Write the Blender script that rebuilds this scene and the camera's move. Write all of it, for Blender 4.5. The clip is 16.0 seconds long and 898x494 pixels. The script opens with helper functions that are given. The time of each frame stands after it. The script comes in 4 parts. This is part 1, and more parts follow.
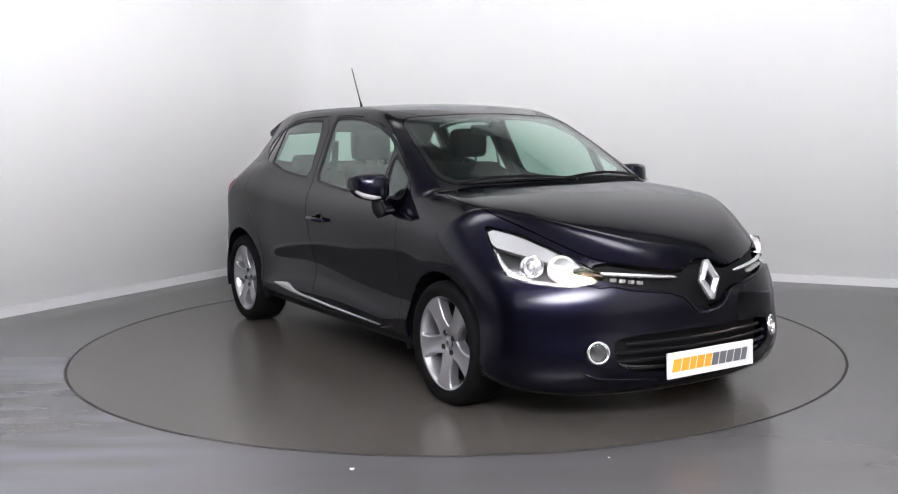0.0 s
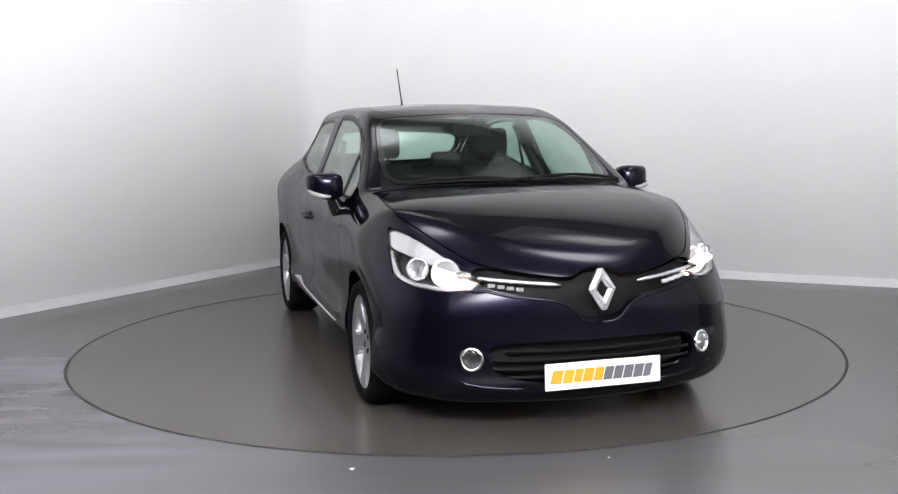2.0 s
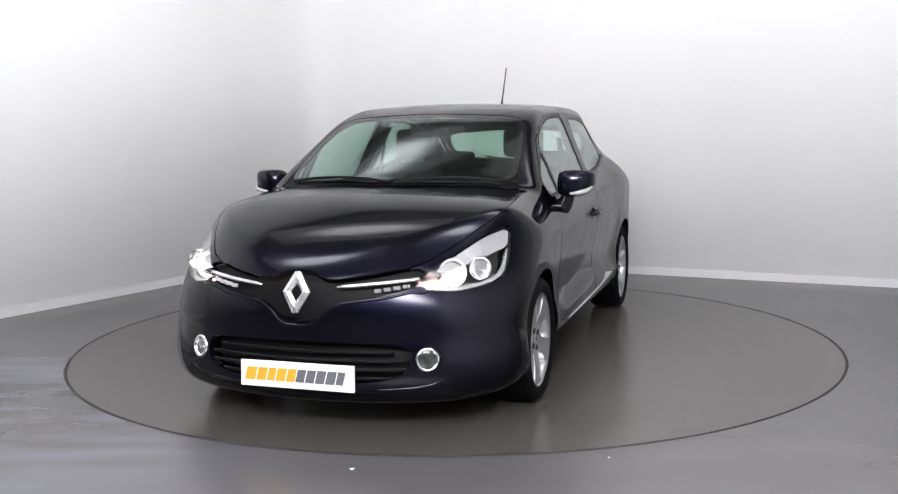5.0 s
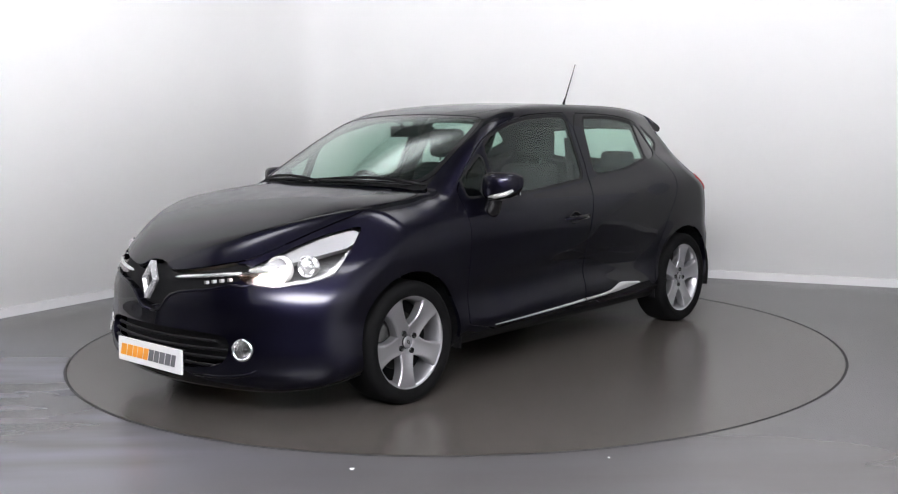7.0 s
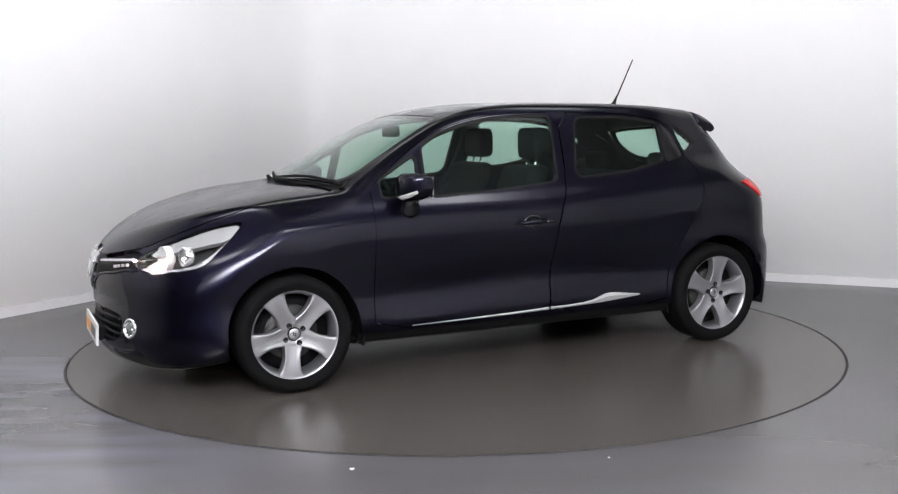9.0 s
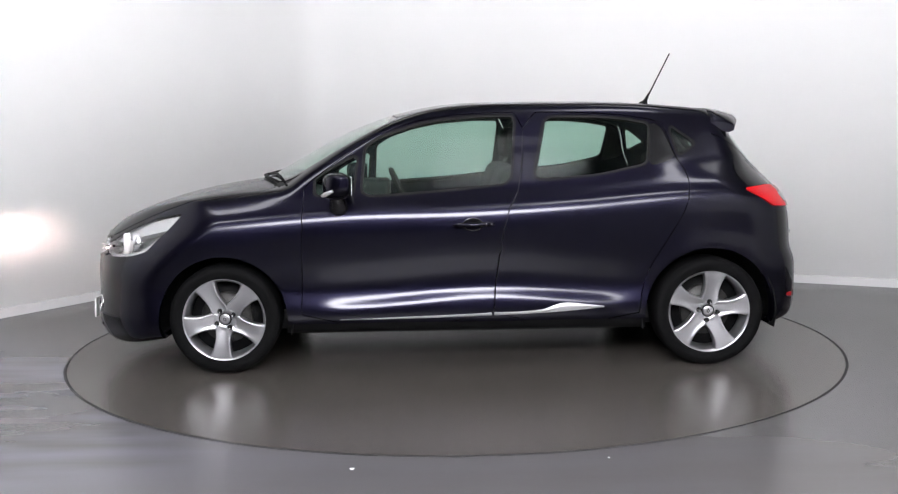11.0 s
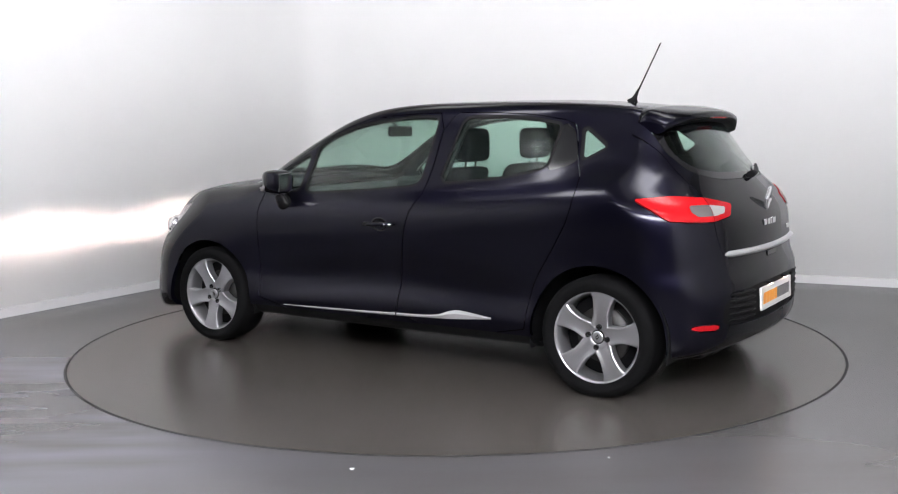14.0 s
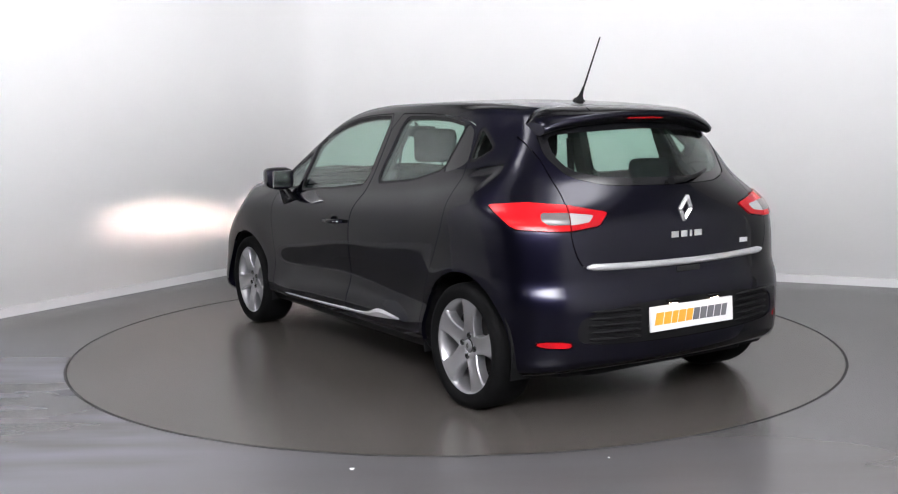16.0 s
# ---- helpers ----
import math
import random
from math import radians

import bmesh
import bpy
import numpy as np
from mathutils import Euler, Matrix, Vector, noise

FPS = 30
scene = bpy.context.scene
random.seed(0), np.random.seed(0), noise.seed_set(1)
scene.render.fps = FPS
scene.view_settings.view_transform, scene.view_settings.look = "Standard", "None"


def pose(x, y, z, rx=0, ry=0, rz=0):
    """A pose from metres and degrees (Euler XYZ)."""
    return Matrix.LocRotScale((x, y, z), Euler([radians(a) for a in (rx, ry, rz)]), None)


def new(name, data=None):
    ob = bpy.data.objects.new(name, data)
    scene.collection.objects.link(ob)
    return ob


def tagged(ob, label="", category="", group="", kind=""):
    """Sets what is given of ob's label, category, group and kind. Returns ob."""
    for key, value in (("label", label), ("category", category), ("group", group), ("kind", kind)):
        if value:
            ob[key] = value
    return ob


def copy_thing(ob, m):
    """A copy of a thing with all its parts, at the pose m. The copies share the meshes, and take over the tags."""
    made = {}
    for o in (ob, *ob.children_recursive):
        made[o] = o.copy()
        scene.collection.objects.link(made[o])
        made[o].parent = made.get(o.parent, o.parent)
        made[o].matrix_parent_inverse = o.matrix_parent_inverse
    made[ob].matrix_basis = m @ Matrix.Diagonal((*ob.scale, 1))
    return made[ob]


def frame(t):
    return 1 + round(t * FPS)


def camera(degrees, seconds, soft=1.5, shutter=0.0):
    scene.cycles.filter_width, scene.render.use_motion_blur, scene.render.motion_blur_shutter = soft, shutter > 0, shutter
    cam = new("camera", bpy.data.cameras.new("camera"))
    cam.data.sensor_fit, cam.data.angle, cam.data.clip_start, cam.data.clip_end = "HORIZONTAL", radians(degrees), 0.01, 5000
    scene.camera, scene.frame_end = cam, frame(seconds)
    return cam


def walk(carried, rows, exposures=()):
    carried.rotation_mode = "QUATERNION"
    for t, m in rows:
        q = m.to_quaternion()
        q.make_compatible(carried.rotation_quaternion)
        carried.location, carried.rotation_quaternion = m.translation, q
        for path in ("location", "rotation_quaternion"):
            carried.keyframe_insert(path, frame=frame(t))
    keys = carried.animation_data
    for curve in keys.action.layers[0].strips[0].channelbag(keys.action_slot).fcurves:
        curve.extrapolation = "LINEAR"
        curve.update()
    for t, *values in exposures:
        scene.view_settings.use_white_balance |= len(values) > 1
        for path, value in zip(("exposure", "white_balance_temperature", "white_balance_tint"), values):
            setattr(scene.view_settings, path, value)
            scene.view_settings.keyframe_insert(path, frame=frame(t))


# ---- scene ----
# The camera stands still on its tripod.
cam = camera(48.6, 16.0, soft=1.2)
EYE = pose(0, -6.0491, 1.2777, 90 - 6.717, 0, 0.285) @ pose(0, 0, 0, 0, 0, -0.738)
walk(cam, [(0.0, EYE), (16.0, EYE)])

# ---- world and lights ----
world = bpy.data.worlds.new("world")
scene.world = world
world.use_nodes = True
world.node_tree.nodes["Background"].inputs[0].default_value = (0.5, 0.52, 0.56, 1)
world.node_tree.nodes["Background"].inputs[1].default_value = 0.15
scene.view_settings.exposure = 0.0

CEILING_Z = 4.8


# Soft boxes of the studio: x, y, z, length, width, tilt, turn, brightness at the middle
BOXES = [(0.0, -6.9, 3.3, 8.0, 2.4, 68, -5, 50.0), (-2.6, -4.5, 4.5, 3.2, 1.4, 0, 0, 13.0), (1.6, -4.5, 4.5, 3.2, 1.4, 0, 0, 13.0),
         (-2.2, -1.5, 4.5, 3.0, 1.4, 0, 0, 12.0), (1.9, -1.5, 4.5, 3.2, 1.4, 0, 0, 13.0), (-1.2, 1.5, 4.5, 2.6, 1.4, 0, 10, 3.5), (2.1, 0.4, 4.5, 3.0, 1.2, 0, -26, 4.5)]

# ---- materials ----


def mat(name, colour=(0.8, 0.8, 0.8), rough=0.5, metal=0.0, **more):
    m = bpy.data.materials.new(name)
    m.use_nodes = True
    b = m.node_tree.nodes["Principled BSDF"]
    b.inputs["Base Color"].default_value = (*colour, 1)
    b.inputs["Roughness"].default_value = rough
    b.inputs["Metallic"].default_value = metal
    for key, value in more.items():
        b.inputs[key.replace("_", " ")].default_value = value
    return m


def bsdf(m):
    return m.node_tree.nodes["Principled BSDF"]


def tex(m, kind, scale, detail=4, stretch=None, shift=None, **more):
    """A texture in object space; returns its node."""
    n, l = m.node_tree.nodes, m.node_tree.links
    co, mp, tx = n.new("ShaderNodeTexCoord"), n.new("ShaderNodeMapping"), n.new(kind)
    l.new(co.outputs["Object"], mp.inputs[0])
    l.new(mp.outputs[0], tx.inputs["Vector"])
    if stretch:
        mp.inputs["Scale"].default_value = stretch
    if shift:
        mp.inputs["Location"].default_value = shift
    tx.inputs["Scale"].default_value = scale
    if "Detail" in tx.inputs:
        tx.inputs["Detail"].default_value = detail
    for key, value in more.items():
        tx.inputs[key].default_value = value
    return tx


def ramp(m, source, stops):
    r = m.node_tree.nodes.new("ShaderNodeValToRGB")
    m.node_tree.links.new(source, r.inputs[0])
    els = r.color_ramp.elements
    while len(els) < len(stops):
        els.new(0.5)
    for e, (at, c) in zip(els, stops):
        e.position = at
        e.color = (*c, 1) if isinstance(c, tuple) else (c, c, c, 1)
    return r


def mix(m, a, b, fac, blend="MIX"):
    x = m.node_tree.nodes.new("ShaderNodeMix")
    x.data_type, x.blend_type = "RGBA", blend
    for k, v in ((6, a), (7, b), (0, fac)):
        if isinstance(v, (int, float)):
            x.inputs[k].default_value = v
        elif isinstance(v, tuple):
            x.inputs[k].default_value = (*v, 1)
        else:
            m.node_tree.links.new(v, x.inputs[k])
    return x.outputs[2]


def bump(m, height, strength, distance=0.002):
    b = m.node_tree.nodes.new("ShaderNodeBump")
    b.inputs["Strength"].default_value, b.inputs["Distance"].default_value = strength, distance
    m.node_tree.links.new(height, b.inputs["Height"])
    m.node_tree.links.new(b.outputs[0], bsdf(m).inputs["Normal"])


def link(m, out, name):
    m.node_tree.links.new(out, bsdf(m).inputs[name])


def wall_paint():
    m = mat("wall_paint", rough=0.75, Specular_IOR_Level=0.15)
    n = tex(m, "ShaderNodeTexNoise", 0.6, 3)
    r = ramp(m, n.outputs["Fac"], [(0.35, (0.83, 0.83, 0.83)), (0.65, (0.86, 0.86, 0.855))])
    f = tex(m, "ShaderNodeTexNoise", 160, 3)
    link(m, r.outputs[0], "Base Color")
    bump(m, f.outputs["Fac"], 0.12, 0.001)
    return m


def blend_range(m, source, lo, hi, a, b):
    """A number that passes softly from a to b as the source goes from lo to hi."""
    r = m.node_tree.nodes.new("ShaderNodeMapRange")
    r.interpolation_type = "SMOOTHSTEP"
    for key, value in (("From Min", lo), ("From Max", hi), ("To Min", a), ("To Max", b)):
        r.inputs[key].default_value = value
    m.node_tree.links.new(source, r.inputs["Value"])
    return r.outputs[0]


def floor_paint(name, a, b, streak_colour, stretch, spot, reach, least):
    """Grey resin paint: faint clouding, long soft tinted streaks gathered round one spot, a dull gloss."""
    m = mat(name, rough=0.27)
    n, l = m.node_tree.nodes, m.node_tree.links
    big = tex(m, "ShaderNodeTexNoise", 0.7, 3, shift=(3.1, 1.7, 0.37))
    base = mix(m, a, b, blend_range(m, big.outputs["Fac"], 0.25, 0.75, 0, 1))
    streaks = tex(m, "ShaderNodeTexNoise", 1.3, 4, stretch=stretch, shift=(0.6, 2.3, 0.41))
    mask = blend_range(m, streaks.outputs["Fac"], 0.3, 0.7, 0, 1)
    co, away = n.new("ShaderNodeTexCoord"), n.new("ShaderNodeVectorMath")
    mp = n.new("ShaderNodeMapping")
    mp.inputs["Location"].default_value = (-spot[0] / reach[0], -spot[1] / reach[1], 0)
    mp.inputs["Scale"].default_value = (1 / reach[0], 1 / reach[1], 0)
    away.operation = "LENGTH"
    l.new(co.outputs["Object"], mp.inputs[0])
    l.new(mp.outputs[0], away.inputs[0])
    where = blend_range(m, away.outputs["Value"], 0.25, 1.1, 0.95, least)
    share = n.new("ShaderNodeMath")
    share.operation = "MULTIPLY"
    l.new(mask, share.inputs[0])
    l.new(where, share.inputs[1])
    link(m, mix(m, base, streak_colour, share.outputs[0]), "Base Color")
    return m


WALL = wall_paint()
SKIRT = mat("skirting_paint", (0.52, 0.52, 0.53), 0.5)
CEIL = mat("ceiling_paint", (0.3, 0.3, 0.3), 0.8)
# Pale blue-grey streaks at the left put soft reflections into the floor's colour.
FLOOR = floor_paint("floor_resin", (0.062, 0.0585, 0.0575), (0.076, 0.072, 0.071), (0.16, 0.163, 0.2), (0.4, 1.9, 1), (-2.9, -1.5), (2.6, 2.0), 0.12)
# The deck's streaks are darker than its paint and gather at its middle.
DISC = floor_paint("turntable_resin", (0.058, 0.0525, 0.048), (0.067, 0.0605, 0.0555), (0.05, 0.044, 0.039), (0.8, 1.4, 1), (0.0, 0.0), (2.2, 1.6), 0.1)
JOINT = mat("joint_rubber", (0.012, 0.012, 0.013), 0.7)
REAR_WALL = mat("dark_wall_paint", (0.03, 0.03, 0.033), 0.7)
LAMP_WHITE = mat("lamp_housing", (0.75, 0.75, 0.75), 0.45)


def car_paint():
    """Blue-black metallic under clear coat, with fine flake and a little dust."""
    m = mat("car_paint", (0.012, 0.011, 0.021), 0.36, 0.9, Coat_Weight=0.8, Coat_Roughness=0.04, Coat_IOR=1.35, Specular_Tint=(0.12, 0.12, 0.22, 1))
    flake = tex(m, "ShaderNodeTexVoronoi", 700)
    c = ramp(m, flake.outputs["Color"], [(0.15, (0.002, 0.0019, 0.0036)), (0.85, (0.007, 0.0066, 0.0145))])
    link(m, c.outputs[0], "Base Color")
    dust = tex(m, "ShaderNodeTexNoise", 7, 6)
    r = ramp(m, dust.outputs["Fac"], [(0.35, 0.03), (0.75, 0.08)])
    link(m, r.outputs[0], "Coat Roughness")
    g = ramp(m, dust.outputs["Fac"], [(0.35, 0.29), (0.75, 0.36)])
    link(m, g.outputs[0], "Roughness")
    return m


def pane_glass(name, tint, gloss=1.0):
    """Tinted pane: clear with its tint, and mirror-like by Fresnel."""
    m = bpy.data.materials.new(name)
    m.use_nodes = True
    n, l = m.node_tree.nodes, m.node_tree.links
    n.remove(n["Principled BSDF"])
    clear, shine, face, both = n.new("ShaderNodeBsdfTransparent"), n.new("ShaderNodeBsdfGlossy"), n.new("ShaderNodeLayerWeight"), n.new("ShaderNodeMixShader")
    power, share = n.new("ShaderNodeMath"), n.new("ShaderNodeMath")
    face.inputs[0].default_value = 0.5
    power.operation, power.inputs[1].default_value = "POWER", 4.6
    share.operation, share.inputs[1].default_value, share.inputs[2].default_value = "MULTIPLY_ADD", 0.8, 0.03
    l.new(face.outputs["Facing"], power.inputs[0])
    l.new(power.outputs[0], share.inputs[0])
    clear.inputs[0].default_value = (*tint, 1)
    shine.inputs["Roughness"].default_value = 0.03
    shine.inputs[0].default_value = (gloss, gloss, gloss, 1)
    l.new(share.outputs[0], both.inputs[0])
    l.new(clear.outputs[0], both.inputs[1])
    l.new(shine.outputs[0], both.inputs[2])
    l.new(both.outputs[0], n["Material Output"].inputs[0])
    return m


def grained(name, colour, rough, scale=300, depth=0.4):
    m = mat(name, colour, rough)
    g = tex(m, "ShaderNodeTexNoise", scale, 3)
    bump(m, g.outputs["Fac"], depth, 0.001)
    w = tex(m, "ShaderNodeTexNoise", 9, 4)
    c = ramp(m, w.outputs["Fac"], [(0.3, tuple(v * 0.8 for v in colour)), (0.7, tuple(min(1, v * 1.25) for v in colour))])
    link(m, c.outputs[0], "Base Color")
    return m


PAINT = car_paint()
GLASS = pane_glass("tinted_glass", (0.81, 0.91, 0.865))
LENS = pane_glass("clear_lens", (0.97, 0.97, 0.97))
RED_LENS = mat("red_lens", (0.3, 0.004, 0.008), 0.16, Specular_IOR_Level=0.2)
RED_LIT = mat("red_lit_lens", (0.4, 0.006, 0.01), 0.16, Specular_IOR_Level=0.2, Emission_Color=(1.0, 0.03, 0.03, 1), Emission_Strength=0.06)
WHITE_LENS = mat("frosted_lens", (0.28, 0.27, 0.27), 0.15, Coat_Weight=1.0)
SMOKED_LENS = mat("smoked_lens", (0.11, 0.10, 0.10), 0.15, Coat_Weight=1.0)
FRIT = mat("black_glass_border", (0.006, 0.006, 0.007), 0.08)
SEAL = mat("window_rubber", (0.005, 0.005, 0.0055), 0.5, Specular_IOR_Level=0.15)
PLASTIC = grained("black_plastic", (0.005, 0.005, 0.0055), 0.55)
bsdf(PLASTIC).inputs["Specular IOR Level"].default_value = 0.1
GLOSS_BLACK = mat("gloss_black_plastic", (0.006, 0.006, 0.007), 0.12)
TRIM = grained("interior_trim", (0.022, 0.022, 0.024), 0.65, 500, 0.15)
bsdf(TRIM).inputs["Specular IOR Level"].default_value = 0.2
CLOTH = grained("seat_cloth", (0.0085, 0.009, 0.0105), 0.9, 900, 0.15)
bsdf(CLOTH).inputs["Specular IOR Level"].default_value = 0.1
HEADLINER = grained("headliner", (0.3, 0.29, 0.27), 0.9, 700)
BRIGHT = mat("bright_badge_metal", (0.6, 0.6, 0.61), 0.25, 0.75)
CHROME = mat("chrome", (0.82, 0.82, 0.83), 0.1, 1.0)
SATIN = mat("satin_silver_strip", (0.42, 0.42, 0.43), 0.34, 0.5)
SILVER_BOWL = mat("lamp_reflector", (0.85, 0.85, 0.86), 0.2, 0.9)
DARK_BOWL = mat("dark_lamp_housing", (0.07, 0.07, 0.072), 0.3, 0.6)
SHIELD_BLACK = mat("matt_black_shield", (0.001, 0.001, 0.001), 1.0, Specular_IOR_Level=0.0)
DULL_BOWL = mat("dull_reflector", (0.3, 0.3, 0.3), 0.25, 0.9)
PALE_BOWL = mat("pale_lamp_trim", (0.55, 0.55, 0.57), 0.25, 0.6)
ALLOY = mat("alloy_silver", (0.36, 0.36, 0.375), 0.33, 0.85, Coat_Weight=0.5, Coat_Roughness=0.1)
IRON = grained("brake_iron", (0.012, 0.0115, 0.011), 0.5, 200)
RUBBER = grained("tyre_rubber", (0.004, 0.004, 0.0043), 0.8, 120)
bsdf(RUBBER).inputs["Specular IOR Level"].default_value = 0.06
PLATE_WHITE = mat("plate_white", (0.62, 0.62, 0.62), 0.35)
ORANGE = mat("orange_print", (0.78, 0.30, 0.02), 0.4)
GREY_PRINT = mat("dark_grey_print", (0.10, 0.10, 0.11), 0.4)
BULB = mat("lit_bulb", (1, 1, 1), 0.3, Emission_Color=(1.0, 0.84, 0.8, 1), Emission_Strength=7.0)
BEAM = mat("lit_beam_source", (1, 1, 1), 0.3, Emission_Color=(1.0, 0.72, 0.64, 1), Emission_Strength=27000.0)
LIT_BOWL = mat("lit_reflector", (0.9, 0.88, 0.86), 0.25, 0.3)
PLATE_LIGHT = mat("plate_light_glow", (1, 1, 1), 0.3, Emission_Color=(1.0, 0.75, 0.55, 1), Emission_Strength=25.0)

# ---- mesh helpers ----


def mesh_from(name, verts, faces, smooth=False):
    me = bpy.data.meshes.new(name)
    me.from_pydata([tuple(v) for v in verts], [], [tuple(f) for f in faces])
    if smooth:
        me.polygons.foreach_set("use_smooth", [True] * len(me.polygons))
    me.update()
    return me


def part(name, data, material, parent=None, label=""):
    """Links a bmesh or a mesh as one object under its thing."""
    if isinstance(data, bmesh.types.BMesh):
        me = bpy.data.meshes.new(name)
        data.to_mesh(me)
        data.free()
    else:
        me = data
    me.materials.append(material)
    ob = new(name, me)
    ob.parent = parent
    if label:
        ob["label"] = label
    return ob


def box(bm, lo, hi, bevel=0.0):
    """A box between two corners, its edges rounded."""
    lo, hi = Vector(lo), Vector(hi)
    g = bmesh.ops.create_cube(bm, size=1, matrix=Matrix.Translation((lo + hi) / 2) @ Matrix.Diagonal((*(hi - lo), 1)))
    if bevel:
        es = {e for v in g["verts"] for e in v.link_edges}
        bmesh.ops.bevel(bm, geom=list(es), offset=bevel, segments=2, affect="EDGES", profile=0.6)
    return g["verts"]


def prism(pts, z0, z1):
    """A plan outline raised from z0 to z1."""
    n = len(pts)
    v = [(x, y, z0) for x, y in pts] + [(x, y, z1) for x, y in pts]
    f = [tuple(range(n - 1, -1, -1)), tuple(range(n, 2 * n))] + [(i, (i + 1) % n, n + (i + 1) % n, n + i) for i in range(n)]
    return v, f


# ---- the room ----
CORNER = Vector((-1.36, 4.05))
LEFT_WAY = Vector((-0.498, -0.867))
RIGHT_WAY = Vector((0.900, -0.436))
TABLE_R = 2.247


def structure(name, v, f, material, label, smooth=False):
    return tagged(part(name, mesh_from(name, v, f, smooth), material), label, kind="structure")


def room():
    a, b = CORNER + LEFT_WAY * 11.5, CORNER + RIGHT_WAY * 9.5
    far = a + RIGHT_WAY * 9.5
    # the corner of the two white walls is coved
    r = 0.35
    cove = []
    p, q = CORNER + LEFT_WAY * r, CORNER + RIGHT_WAY * r
    for i in range(9):
        s = i / 8
        cove.append((1 - s) ** 2 * p + 2 * s * (1 - s) * CORNER + s * s * q)

    def strip(line, out, z0, z1):
        n = len(line)
        v = [(*c, z) for z in (z0, z1) for c in line] + [(c[0] + o[0], c[1] + o[1], z) for z in (z0, z1) for c, o in zip(line, out)]
        f = []
        for i in range(n - 1):
            f += [(i, n + i, n + i + 1, i + 1), (2 * n + i, 2 * n + i + 1, 3 * n + i + 1, 3 * n + i), (n + i, 3 * n + i, 3 * n + i + 1, n + i + 1), (i, i + 1, 2 * n + i + 1, 2 * n + i)]
        f += [(0, 2 * n, 3 * n, n), (n - 1, 2 * n - 1, 4 * n - 1, 3 * n - 1)]
        return v, f

    line = [a] + cove + [b]
    out = [-RIGHT_WAY * 0.15] + [(c - Vector((0, 0))).normalized() * 0.15 for c in cove] + [-LEFT_WAY * 0.15]
    structure("wall_white", *strip(line, out, 0, CEILING_Z), WALL, "plain white painted studio walls with a coved corner", True)
    inner = [a + RIGHT_WAY * 0.003] + [c * 0.999 for c in cove] + [b + LEFT_WAY * 0.003]
    skirt_out = [RIGHT_WAY * 0.018] + [-c.normalized() * 0.018 for c in cove] + [LEFT_WAY * 0.018]
    structure("baseboard", *strip(inner, skirt_out, 0, 0.066), SKIRT, "low white painted skirting board along the walls")
    structure("wall_south", *strip([a, far], [LEFT_WAY * 0.15] * 2, 0, CEILING_Z), REAR_WALL, "plain dark grey painted wall")
    structure("wall_east", *strip([far, b], [RIGHT_WAY * 0.15] * 2, 0, CEILING_Z), WALL, "plain white painted wall")
    corners = [a - RIGHT_WAY * 0.2, CORNER - RIGHT_WAY * 0.2 - LEFT_WAY * 0.2, b - LEFT_WAY * 0.2, far]
    structure("ceiling", *prism([tuple(c) for c in corners], CEILING_Z, CEILING_Z + 0.15), CEIL, "plain pale painted ceiling")
    # floor with the round pit of the turntable
    n = 160
    ring = [((TABLE_R + 0.015) * math.cos(math.tau * i / n), (TABLE_R + 0.015) * math.sin(math.tau * i / n)) for i in range(n)]
    bm = bmesh.new()
    inner_v = [bm.verts.new((x, y, 0)) for x, y in ring]
    low_v = [bm.verts.new((x, y, -0.12)) for x, y in ring]
    outer_v = [bm.verts.new((12 * math.cos(math.tau * i / n), 12 * math.sin(math.tau * i / n), 0)) for i in range(n)]
    for i in range(n):
        j = (i + 1) % n
        bm.faces.new((inner_v[i], outer_v[i], outer_v[j], inner_v[j]))
        bm.faces.new((low_v[i], inner_v[i], inner_v[j], low_v[j]))
    bm.faces.new(low_v)
    tagged(part("floor", bm, FLOOR), "grey resin-painted concrete floor with pale reflections put into its colour", kind="structure")


def turntable():
    n = 160
    pts = [(TABLE_R * math.cos(math.tau * i / n), TABLE_R * math.sin(math.tau * i / n)) for i in range(n)]
    bm = bmesh.new()
    top = bm.faces.new([bm.verts.new((x, y, 0)) for x, y in pts])
    g = bmesh.ops.extrude_face_region(bm, geom=[top])
    for v in g["geom"]:
        if isinstance(v, bmesh.types.BMVert):
            v.co.z = -0.1
    bmesh.ops.recalc_face_normals(bm, faces=bm.faces)
    base = tagged(new("turntable"), "round grey car turntable flush with the floor", "turntable")
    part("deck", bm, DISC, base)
    rim = bmesh.new()
    for r0, r1, z in ((TABLE_R + 0.001, TABLE_R + 0.013, 0.0015),):
        a = [rim.verts.new((r0 * math.cos(math.tau * i / n), r0 * math.sin(math.tau * i / n), z)) for i in range(n)]
        b = [rim.verts.new((r1 * math.cos(math.tau * i / n), r1 * math.sin(math.tau * i / n), z)) for i in range(n)]
        c = [rim.verts.new((v.co.x, v.co.y, -0.08)) for v in b]
        d = [rim.verts.new((v.co.x, v.co.y, -0.08)) for v in a]
        for i in range(n):
            j = (i + 1) % n
            for p, q in ((a, b), (b, c), (c, d), (d, a)):
                rim.faces.new((p[i], q[i], q[j], p[j]))
    part("rubber_joint", rim, JOINT, base, "thin black joint round the deck")
    return base


